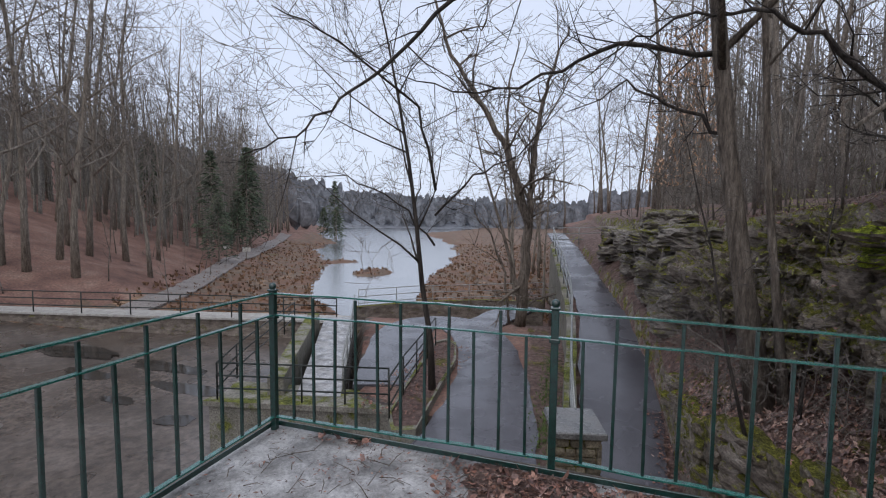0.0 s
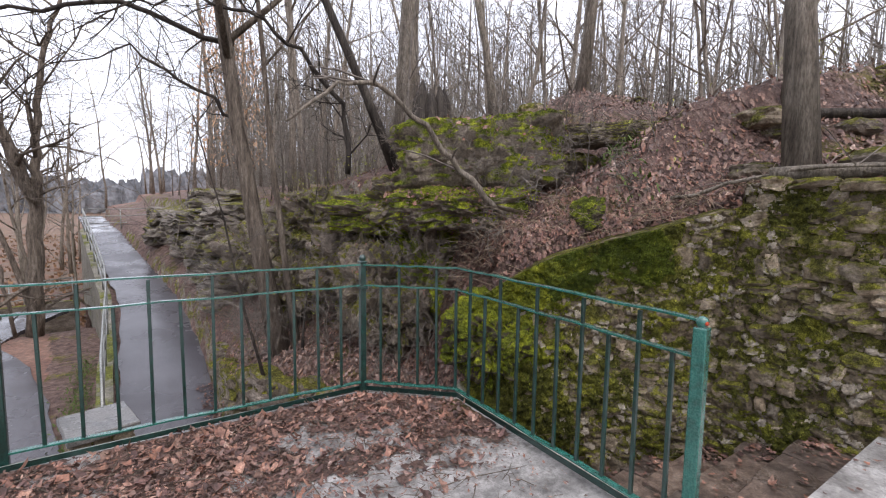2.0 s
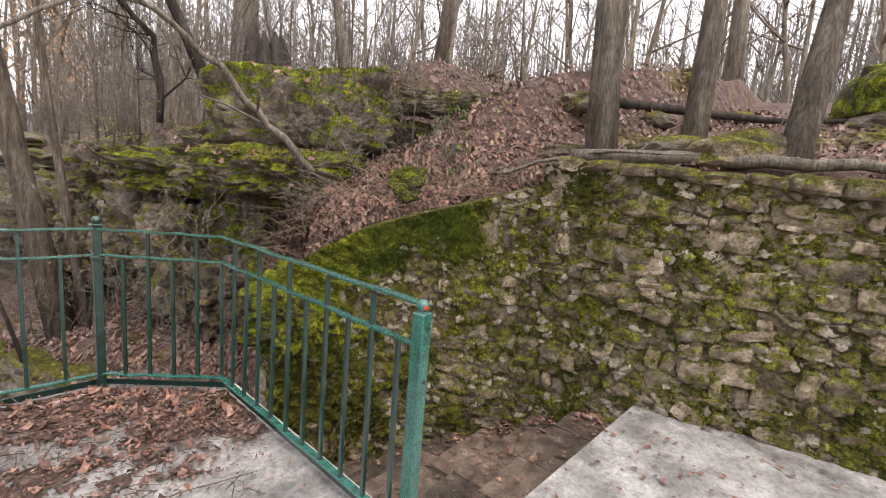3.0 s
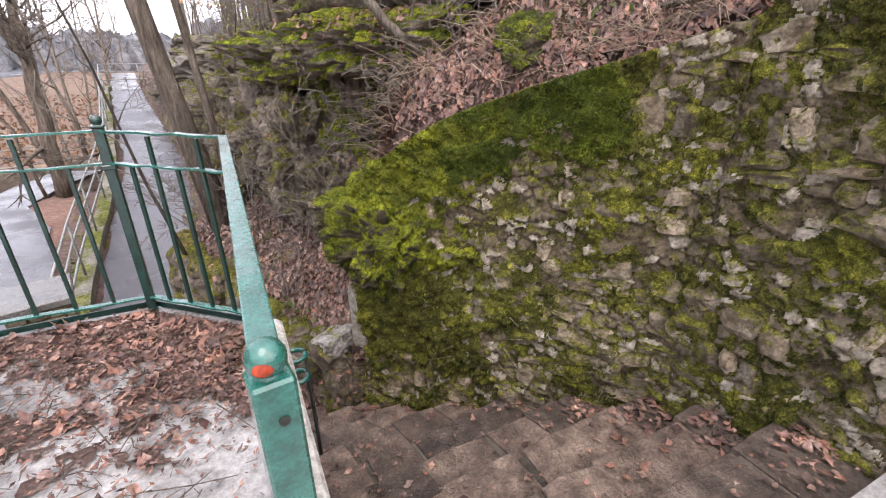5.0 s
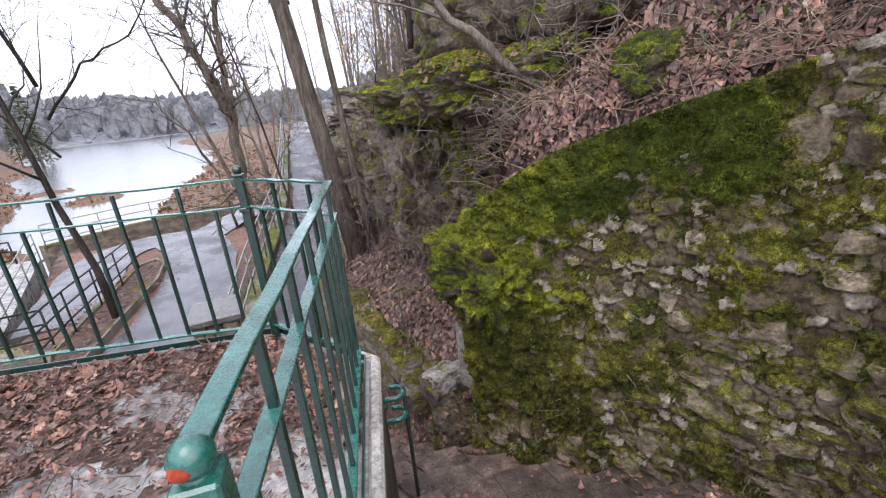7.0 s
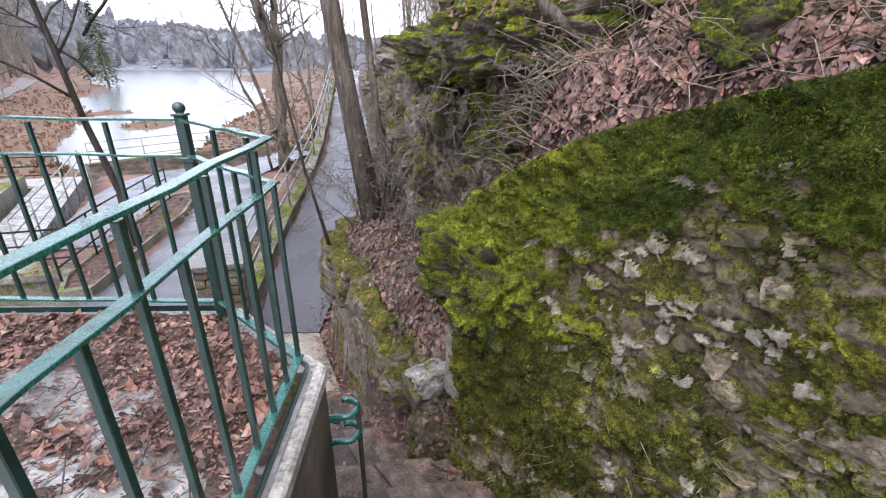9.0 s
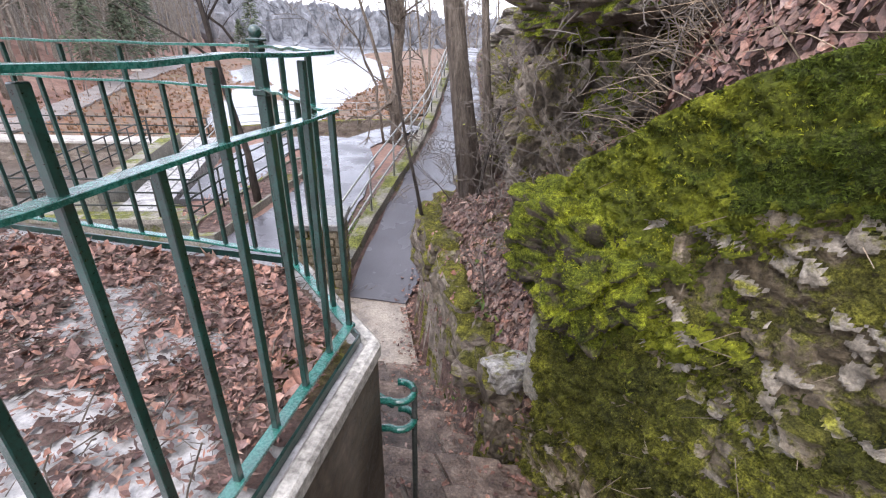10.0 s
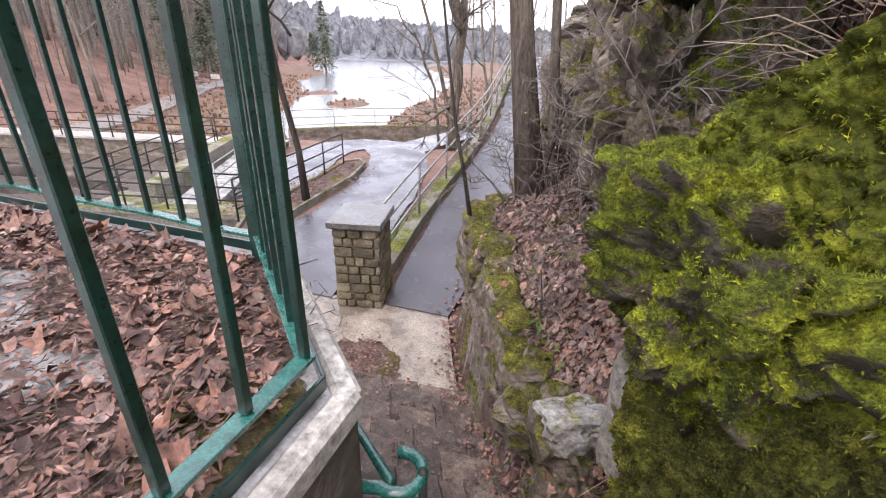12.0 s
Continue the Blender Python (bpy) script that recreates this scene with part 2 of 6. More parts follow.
M["fern"] = mat("evergreen_sprig", [(0.05, 0.09, 0.02), (0.12, 0.17, 0.04)], 6, 40, (0.5, 0.8), 0.1, island=0.3)
M["straw"] = mat("dead_straw", [(0.22, 0.17, 0.12), (0.38, 0.31, 0.23)], 8, 40, (0.6, 0.9), 0.0, island=0.4)
M["bud"] = mat("pale_young_leaf", [(0.20, 0.22, 0.05), (0.34, 0.35, 0.10)], 6, 40, (0.5, 0.8), 0.0, island=0.3)
M["gravel"] = mat("grey_gravel", [(0.20, 0.175, 0.16), (0.30, 0.27, 0.25)], 0.6, 12, (0.6, 0.9), 0.3, 0.02)
M["cap"] = mat("grey_wet_capstone", [(0.10, 0.10, 0.095), (0.22, 0.215, 0.21)], 3, 40, (0.12, 0.5), 0.3, 0.01, wet=3.0, spec=0.5)
M["grass"] = mat("dry_marsh_grass", [(0.12, 0.08, 0.055), (0.22, 0.13, 0.08), (0.30, 0.20, 0.125)], 0.3, 5, (0.7, 0.95), 0.0, island=0.5)
M["pale"] = mat("pale_grey_stone", [(0.20, 0.185, 0.165), (0.33, 0.315, 0.295), (0.44, 0.43, 0.41)], 9, 40, (0.4, 0.8), 0.6, 0.02, moss=(-0.15, MOSS3, 6.0, 0.1))
M["base"] = mat("stained_concrete", [(0.05, 0.042, 0.034), (0.12, 0.10, 0.08), (0.20, 0.175, 0.145)], 2.5, 25, (0.4, 0.8), 0.6, 0.02)
M["sign"] = mat("pale_sign_panel", [(0.5, 0.48, 0.42), (0.62, 0.6, 0.55)], 3, 20, (0.4, 0.6), 0.0)


M["water"].node_tree.nodes["Principled BSDF"].inputs["Coat Weight"].default_value = 1.0
M["water"].node_tree.nodes["Principled BSDF"].inputs["Coat Roughness"].default_value = 0.22
for key in ("paint", "paint_dark"):
    wet_coat = M[key].node_tree.nodes["Principled BSDF"]
    wet_coat.inputs["Coat Weight"].default_value = 1.0
    wet_coat.inputs["Coat Roughness"].default_value = 0.12


# ---- mesh helpers ----
def mesh_of(name, verts, faces, smooth=False):
    me = bpy.data.meshes.new(name)
    me.from_pydata([tuple(v) for v in verts], [], faces)
    if smooth:
        me.polygons.foreach_set("use_smooth", [True] * len(me.polygons))
    me.update()
    return me


def obj(name, me, material, parent=None, label="", m=None):
    if material and not me.materials:
        me.materials.append(material)
    ob = new(name, me)
    if parent:
        ob.parent = parent
    if m is not None:
        ob.matrix_basis = m
    if label:
        ob["label"] = label
    return ob


def part(name, bm, material, parent, label="", smooth=False):
    """Links a bmesh as one mesh object under a thing or part."""
    me = bpy.data.meshes.new(name)
    bm.to_mesh(me)
    bm.free()
    if smooth:
        me.polygons.foreach_set("use_smooth", [True] * len(me.polygons))
    return obj(name, me, material, parent, label)


def thing(name, label, category, group="", kind=""):
    return tagged(new(name), label, category, group, kind)


def box(bm, a, b, bevel=0.0):
    """A box between two corners, with softened edges."""
    a, b = Vector(a), Vector(b)
    got = bmesh.ops.create_cube(bm, size=1, matrix=Matrix.Translation((a + b) / 2) @ Matrix.Diagonal((*(b - a), 1)))
    if bevel:
        edges = list({e for v in got["verts"] for e in v.link_edges})
        bmesh.ops.bevel(bm, geom=edges, offset=bevel, segments=1, affect='EDGES')
    return bm


def bar(bm, p, q, w, h, bevel=0.0):
    """A straight bar of section w x h from p to q, h being upright."""
    p, q = Vector(p), Vector(q)
    d = (q - p)
    length = d.length
    x = d.normalized()
    up = Vector((0, 0, 1)) if abs(x.z) < 0.95 else Vector((0, 1, 0))
    y = up.cross(x).normalized()
    z = x.cross(y)
    m = Matrix((x, y, z)).transposed().to_4x4()
    m.translation = (p + q) / 2
    got = bmesh.ops.create_cube(bm, size=1, matrix=m @ Matrix.Diagonal((length, w, h, 1)))
    if bevel:
        edges = list({e for v in got["verts"] for e in v.link_edges})
        bmesh.ops.bevel(bm, geom=edges, offset=bevel, segments=1, affect='EDGES')
    return bm


class Soup:
    """Vertices and faces gathered for one mesh."""
    def __init__(self):
        self.v, self.f = [], []

    def tube(self, pts, radii, sides):
        base = len(self.v)
        k = len(pts)
        for i, (p, r) in enumerate(zip(pts, radii)):
            d = (pts[min(i + 1, k - 1)] - pts[max(i - 1, 0)]).normalized()
            a = d.orthogonal().normalized() if abs(d.z) > 0.9 else d.cross(Vector((0, 0, 1))).normalized()
            c = d.cross(a)
            for s in range(sides):
                t = 2 * math.pi * s / sides
                self.v.append(p + (a * math.cos(t) + c * math.sin(t)) * r)
        for i in range(k - 1):
            for s in range(sides):
                s2 = (s + 1) % sides
                o = base + i * sides
                self.f.append((o + s, o + s2, o + sides + s2, o + sides + s))
        self.f.append(tuple(base + s for s in reversed(range(sides))))
        self.f.append(tuple(base + (k - 1) * sides + s for s in range(sides)))

    def strip(self, pts, w, h):
        """A flat bar of section w x h swept through points, in one piece."""
        base, k = len(self.v), len(pts)
        for i, p in enumerate(pts):
            d = (pts[min(i + 1, k - 1)] - pts[max(i - 1, 0)]).normalized()
            a = Vector((0, 0, 1)).cross(d).normalized() * w / 2
            c = Vector((0, 0, h / 2))
            self.v += [p + a - c, p + a + c * 0.8, p + a * 0.9 + c, p - a * 0.9 + c, p - a + c * 0.8, p - a - c]
        for i in range(k - 1):
            for s in range(6):
                o = base + i * 6
                self.f.append((o + s, o + 6 + s, o + 6 + (s + 1) % 6, o + (s + 1) % 6))
        self.f.append(tuple(base + s for s in range(6)))
        self.f.append(tuple(base + (k - 1) * 6 + s for s in reversed(range(6))))

    def prism(self, ring, z0, z1):
        """An upright prism over a counter-clockwise ring; z0, z1 numbers or functions of (x, y)."""
        base, k = len(self.v), len(ring)
        for z in (z0, z1):
            for x, y in ring:
                self.v.append(Vector((x, y, z(x, y) if callable(z) else z)))
        self.f.append(tuple(base + i for i in reversed(range(k))))
        self.f.append(tuple(base + k + i for i in range(k)))
        for i in range(k):
            j = (i + 1) % k
            self.f.append((base + i, base + j, base + k + j, base + k + i))

    def mesh(self, name, smooth=False):
        return mesh_of(name, self.v, self.f, smooth)


def sstep(a, b, x):
    t = np.clip((x - a) / (b - a), 0, 1)
    return t * t * (3 - 2 * t)


def lerp(a, b, t):
    return a + (b - a) * t


def fbm(x, y, seed=0.0):
    """Smooth wavy noise over arrays, about -1..1."""
    s = np.zeros_like(x)
    amp, f = 0.5, 1.0
    r = np.random.RandomState(int(seed * 10) + 7)
    for _ in range(5):
        for _ in range(3):
            a, p = r.uniform(0, 6.28), r.uniform(0, 6.28)
            s = s + amp * 0.58 * np.sin(f * (x * math.cos(a) + y * math.sin(a)) + p + 0.7 * np.sin(f * 0.6 * (y * math.cos(a) - x * math.sin(a)) + p * 2))
        amp *= 0.55
        f *= 2.1
    return s


# ---- the lie of the land ----
LOW = -2.72
WATER = -4.38
EDGE_Y = (-9, 2.6, 3.05, 3.2, 3.5, 4.1, 5.2, 6.4, 7.8, 10.7, 14.9, 19.4, 23.5, 30, 60)
EDGE_X = (3.6, 3.6, 3.24, 2.95, 2.60, 2.32, 1.84, 1.34, 1.38, 1.38, 1.04, 0.21, -0.6, -1.6, -4)
CLIFF_Y = (-40, -4, -1.5, -0.4, 0.4, 1.3, 1.98, 2.52, 3.0, 3.7, 4.6, 5.6, 6.8, 8, 11, 15, 20, 25, 40, 80)
CLIFF_X = (8, 5.7, 4.9, 4.62, 4.44, 4.38, 3.9, 3.45, 3.1, 3.45, 3.75, 3.4, 2.95, 2.75, 2.5, 2.2, 1.2, 0.4, -0.5, -2)
TOP_Y = (-40, 1.2, 1.7, 2.5, 3.0, 3.4, 4.0, 5.2, 8, 15, 25, 60)
TOP_Z = (1.6, 1.62, 1.25, 0.9, 0.5, 0.7, 1.25, 1.8, 1.65, 1.45, 1.6, 2.2)


def path_z(y):
    return np.interp(y, (-9, 0.3, 5.2, 6.5, 25, 40), (0, 0, LOW, LOW, 0, 0.6))


def ground(x, y):
    x, y = np.asarray(x, float), np.asarray(y, float)
    # frame along the valley
    far = -0.325 * x + 0.946 * y
    lat = 0.946 * x + 0.325 * y
    low = LOW - 0.03 + 0 * x
    marsh = WATER + 0.16 + 0.10 * fbm(x * 0.35, y * 0.35, 1) + 0.004 * np.clip(far - 60, 0, 90)
    wl_ = np.interp(far, (20, 26, 32, 41, 55, 73, 110, 160, 320), (-5.6, -6, -8.6, -11.5, -14, -20.5, -27, -48, -100))
    wr_ = np.interp(far, (20, 26, 32, 41, 55, 73, 110, 160, 320), (-2.4, -2, -2, -2.2, -0.3, 2.2, 1.0, -6, 45))
    ragged = 1.1 * fbm(x * 0.25, y * 0.25, 2) * np.clip(far / 50, 0.2, 1.6)
    inside = sstep(-0.8, 0.8, np.minimum(lat - wl_ + ragged, wr_ - lat + ragged))
    island = np.exp(-(((lat + 7.6) / 3.0) ** 2 + ((far - 47) / 4.5) ** 2))
    bar_ = np.exp(-(((lat + 14.5 - (far - 56) * 0.25) / 5.0) ** 2 + ((far - 58) / 2.6) ** 2))
    marsh = marsh - 0.95 * inside + 1.25 * island + 1.15 * bar_ * inside
    basin = -4.15 + 0.08 * fbm(x * 0.3, y * 0.3, 3)
    # downstream basin lies left of the platform, upstream marsh beyond the dam
    dam = y - (13.6 + (x + 28) * 0.256) - 0.4
    rough_low = np.where(dam < 0, basin, marsh)
    left_edge = np.interp(y, (-50, 8.7, 9.3, 17.2, 19), (-3.45, -3.45, -5.6, -9.8, -10.6))
    keep = sstep(0.0, 0.35, x - left_edge) * (1 - sstep(17.5, 24, y - 0.15 * x))
    z = lerp(rough_low, low, keep)
    # wooded hillside on the far bank
    bank = np.interp(y, (-60, 0, 14, 20, 66, 130, 300), (-46, -36, -29, -26, -58, -95, -200)) - x
    z = np.where(bank > -8, lerp(z, np.maximum(z, -3.5 + 0.30 * np.clip(bank, 0, 70) + 0.5 * fbm(x * 0.1, y * 0.1, 5)), sstep(-8, 1, bank)), z)
    # the bank right of the path, the cliff and the hill
    ex, cx = np.interp(y, EDGE_Y, EDGE_X), np.interp(y, CLIFF_Y, CLIFF_X)
    pz = path_z(y)
    top = np.interp(y, TOP_Y, TOP_Z)
    d = x - ex
    n1 = fbm(x * 2.2, y * 2.2, 6)
    foot = pz + np.interp(y, (3, 3.5, 3.9, 5, 5.7, 6.5, 8, 12, 20), (0.6, 0.8, 1.3, 2.25, 2.4, 2.25, 2.1, 1.2, 0.8))
    lip = np.interp(y, (5.8, 8, 10), (0.72, 0.42, 0.30))
    bank_w = np.maximum(0.3, cx - ex)
    hb = lerp(pz - 0.03, foot, np.clip(lip * sstep(0.0, 0.18, d) + (1 - lip) * np.clip(d / bank_w, 0, 1.0) ** 0.8, 0, 1))
    hb = hb + 0.05 * n1 * sstep(0.05, 0.4, d)
    dc = x - cx - 0.22 - 0.10 * fbm(x * 1.7, y * 1.7, 8)
    slope = np.interp(y, (-2, 1.0, 2.2, 3.0, 3.6, 4.2, 10, 20), (0.22, 0.25, 0.9, 1.8, 1.6, 0.62, 0.16, 0.14))
    rise = np.minimum(np.minimum(slope * np.maximum(dc, 0), 0.42 + 0.62 * np.maximum(dc, 0)), np.interp(y, (5, 9), (1.6, 0.6)) + np.interp(y, (5, 9), (0.05, 0.035)) * np.maximum(dc, 0))
    hill = top + rise + 0.07 * fbm(x * 0.9, y * 0.9, 9) * sstep(0.2, 1.2, dc)
    ramp_w = np.interp(y, (3.2, 3.6, 4.2, 4.8), (0.12, 0.75, 0.70, 0.12))
    hr = lerp(hb, hill, sstep(-ramp_w, 0.22, dc))
    right = np.where(y > 2.6, sstep(-0.10, 0.02, d), sstep(-0.1, 0.15, dc + 0.2))
    hr = np.where(y > 2.6, hr, np.where(dc > -0.2, hr, -3.2))
    z = lerp(z, hr, right)
    # climbing path and the strip left of it
    on_path = (y > 7.2) & (d <= 0.02) & (x > np.interp(y, (7.2, 9.6, 12.7, 15, 18.4, 23.4, 25), (-0.18, -0.40, -0.52, -0.72, -1.2, -1.95, -2.2)))
    z = np.where(on_path, np.maximum(z, pz - 0.06), z)
    # under stairs and terrace
    z = np.where((y <= 6.3) & (x > -2.4) & (d <= -0.05), np.minimum(z, LOW - 0.1), z)
    # far rim of the valley
    rim = np.hypot(x, y)
    z = z + 19 * (1 - 0.75 * sstep(-90, 10, x)) * sstep(230, 420, rim) * (0.75 + 0.35 * fbm(x * 0.012, y * 0.012, 11))
    return z


def gz(x, y):
    return float(ground(np.array([x]), np.array([y]))[0])


def axis(lo, hi, fine_lo, fine_hi, step, grow):
    a = list(np.arange(fine_lo, fine_hi, step))
    s, p = step, a[0]
    while p > lo:
        s *= grow
        p -= s
        a.insert(0, p)
    s, p = step, a[-1]
    while p < hi:
        s *= grow
        p += s
        a.append(p)
    return np.array(a)


gx, gy = axis(-900, 900, -3.0, 7.5, 0.11, 1.045), axis(-500, 1500, 2.4, 13.0, 0.11, 1.045)
X, Y = np.meshgrid(gx, gy, indexing="ij")
Z = ground(X, Y)
nx, ny = len(gx), len(gy)
idx = np.arange(nx * ny).reshape(nx, ny)
quads = np.stack([idx[:-1, :-1], idx[1:, :-1], idx[1:, 1:], idx[:-1, 1:]], -1).reshape(-1, 4)
gm = bpy.data.meshes.new("ground")
gm.from_pydata(np.stack([X, Y, Z], -1).reshape(-1, 3).tolist(), [], quads.tolist())
for key in ("litter", "ground", "marsh", "mud", "far", "rock"):
    gm.materials.append(M[key])
qx, qy = X[:-1, :-1] + 0.05, Y[:-1, :-1] + 0.05
qz = Z[:-1, :-1]
steep = np.maximum(np.abs(Z[1:, :-1] - qz) / np.maximum(0.01, np.diff(gx)[:, None]), np.abs(Z[:-1, 1:] - qz) / np.maximum(0.01, np.diff(gy)[None, :]))
kind = np.where(qz < WATER + 0.9, 2, 1)
kind = np.where((qz < -3.0) & (qy < 13.6 + (qx + 28) * 0.256) & (qx > -45), 3, kind)
kind = np.where((qx > np.interp(qy, EDGE_Y, EDGE_X) - 3) & (qx < 25) & (qy < 40) & (qy > -20), 0, kind)
kind = np.where((kind == 0) & (steep > 2.6) & (qy > 4.5), 5, kind)
# land past 240 m takes the haze-paled colour
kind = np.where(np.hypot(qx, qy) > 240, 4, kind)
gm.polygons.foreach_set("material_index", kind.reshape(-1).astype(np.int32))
gm.polygons.foreach_set("use_smooth", [True] * len(gm.polygons))
gm.update()
ground_ob = tagged(new("ground", gm), "leaf-covered hillside, muddy basin and brown marsh", "ground", kind="structure")

s = Soup()
s.v += [Vector(p) for p in ((-300, 14, WATER), (60, 14, WATER), (160, 420, WATER), (-400, 420, WATER))]
s.f.append((0, 1, 2, 3))
s.v += [Vector((p.x, p.y, WATER - 1.5)) for p in s.v[:4]]
s.f += [(7, 6, 5, 4), (0, 4, 5, 1), (1, 5, 6, 2), (2, 6, 7, 3), (3, 7, 4, 0)]
tagged(obj("water", s.mesh("water"), M["water"]), "still pale lake water winding between mud banks", "water", kind="structure")


# ---- terrace ----
A, B, C, BEND, D = (-2.14, 2.57), (-0.186, 2.67), (1.825, 2.62), (2.356, 2.145), (2.376, 0.436)
SOUTH = -7.0
terrace = Soup()
terrace.prism([(-2.21, SOUTH), (5.9, SOUTH), (5.2, -2.2), (4.75, -0.6), (4.62, 0.3), (2.465, 0.3), (2.447, 2.185), (1.86, 2.675), (-0.186, 2.72), (-2.21, 2.625)], -0.07, -0.012)
tagged(obj("terrace_floor", terrace.mesh("terrace_floor"), M["concrete"]), "wet pale concrete terrace slab littered with leaves", "terrace", kind="structure")
terrace = Soup()
terrace.prism([(-2.20, SOUTH), (5.85, SOUTH), (5.15, -2.2), (4.72, -0.6), (4.60, 0.28), (2.465, 0.28), (2.445, 2.18), (1.855, 2.67), (-0.186, 2.715), (-2.20, 2.62)], -5.2, -0.071)
tagged(obj("terrace_base", terrace.mesh("terrace_base"), M["base"]), "dark stained concrete base of the terrace", "terrace", kind="structure")
kb = bmesh.new()
bar(kb, (2.448, 0.30, -0.025), (2.433, 2.185, -0.025), 0.058, 0.07, 0.012)
bar(kb, (2.440, 2.165, -0.027), (1.87, 2.672, -0.027), 0.058, 0.07, 0.012)
tagged(part("kerb", kb, M["kerb"], None, smooth=False), "chipped pale concrete kerb along the terrace edge", "kerb", kind="structure")
kb = bmesh.new()
bar(kb, (-2.222, SOUTH, -0.05), (-2.222, 2.62, -0.05), 0.024, 0.09, 0.006)
bar(kb, (-2.23, 2.637, -0.052), (-0.186, 2.732, -0.052), 0.024, 0.09, 0.006)
bar(kb, (-0.18, 2.732, -0.050), (1.86, 2.688, -0.050), 0.024, 0.09, 0.006)
tagged(part("terrace_edge", kb, M["base"], None), "dark stained concrete edge of the terrace", "kerb", kind="structure")


# ---- railing ----
def railing(name, corners, bays, posts, label, group):
    """Flat-bar railing: top, second and bottom rails, tall and short square bars by turns, posts with balls."""
    t = thing(name, label, "railing", group)
    bal_m = {}
    for hgt in (0.88, 0.735):
        bm = bmesh.new()
        box(bm, (-0.009, -0.009, 0), (0.009, 0.009, hgt), 0.002)
        me = bpy.data.meshes.new("baluster")
        bm.to_mesh(me)
        bm.free()
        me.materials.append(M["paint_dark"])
        bal_m[hgt] = me
    for (p, q), (n, odd_tall) in zip(zip(corners, corners[1:]), bays):
        p, q = Vector((*p, 0)), Vector((*q, 0))
        for nm, z, w, h in (("top_rail", 0.985, 0.036, 0.010), ("second_rail", 0.83, 0.034, 0.009), ("bottom_rail", 0.085, 0.036, 0.010)):
            k = 8
            e = (q - p).normalized() * 0.012
            pts = [p - e + (q - p + 2 * e) * i / k + Vector((0, 0, z + (0.004 * math.sin(i * 2.4 + p.x * 3 + z * 9) if 0 < i < k else 0))) for i in range(k + 1)]
            so = Soup()
            so.strip(pts, w, h)
            obj(nm, so.mesh(nm), M["paint"], t)
        yaw = math.degrees(math.atan2((q - p).y, (q - p).x))
        for i in range(0 if odd_tall else 1, n):
            c = p + (q - p).normalized() * 0.16 * i if odd_tall else p + (q - p) * i / n
            hgt = 0.735 if (i % 2) != odd_tall else 0.88
            obj("baluster", bal_m[hgt], None, t, m=pose(c.x, c.y, 0.09, random.uniform(-0.5, 0.5), random.uniform(-0.5, 0.5), yaw))
    for (x, y, big) in posts:
        bm = bmesh.new()
        w = 0.026 if big else 0.022
        box(bm, (-w, -w, -0.03), (w, w, 0.955 if big else 1.0), 0.004)
        if not big:
            box(bm, (-0.031, -0.031, 0.80), (0.031, 0.031, 0.825), 0.004)
            box(bm, (-0.029, -0.029, 1.0), (0.029, 0.029, 1.012), 0.003)
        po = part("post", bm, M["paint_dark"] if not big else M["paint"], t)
        po.matrix_basis = pose(x, y, 0, 0, 0, 8 if big else 2)
        bm = bmesh.new()
        r = 0.025 if big else 0.026
        zc = 0.955 + r * 0.9 if big else 1.012 + r * 0.85
        bmesh.ops.create_uvsphere(bm, u_segments=16, v_segments=10, radius=r, matrix=Matrix.Translation((0, 0, zc)))
        bmesh.ops.create_cone(bm, cap_ends=True, segments=14, radius1=r * 0.8, radius2=r * 0.6, depth=0.02, matrix=Matrix.Translation((0, 0, zc - r * 0.95)))
        ball = part("finial", bm, M["paint"] if big else M["paint_dark"], po, "green ball chipped to red primer" if big else "", True)
        if big:
            bm = bmesh.new()
            bmesh.ops.create_uvsphere(bm, u_segments=12, v_segments=8, radius=0.011, matrix=pose(-0.006, -0.0185, zc - 0.002) @ Matrix.Diagonal((1.25, 0.75, 0.95, 1)))
            part("bare_patch", bm, M["rust"], ball, "red primer showing through", True)
            # Dark discs on the face stand in for the shade inside two bolt holes
            for z in (0.90, 0.70):
                bm = bmesh.new()
                bmesh.ops.create_cone(bm, cap_ends=True, segments=10, radius1=0.007, radius2=0.007, depth=0.004, matrix=pose(0.004, -0.0265, z, 90))
                part("bolt_hole", bm, M["black_rail"], po)
    return t


railing("terrace_railing", [(-2.02, SOUTH), A, B, C, BEND, D], [(60, 0), (12, 0), (12, 0), (5, 0), (11, 1)], [(*A, False), (*B, False), (*C, False), (*D, True), (-2.05, -0.4, False), (-2.03, -3.4, False)],
        "teal-green painted iron railing with ball finials on the terrace", "")
# angle iron below the bottom rail
bm = bmesh.new()
for p, q in (((-2.10, SOUTH), (-2.16, 2.60)), ((-2.16, 2.60), (1.83, 2.655)), ((1.83, 2.655), (2.385, 2.16)), ((2.385, 2.16), (2.405, 0.42))):
    bar(bm, (*p, 0.022), (*q, 0.022), 0.010, 0.034, 0.002)
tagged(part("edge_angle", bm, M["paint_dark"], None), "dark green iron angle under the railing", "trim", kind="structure")

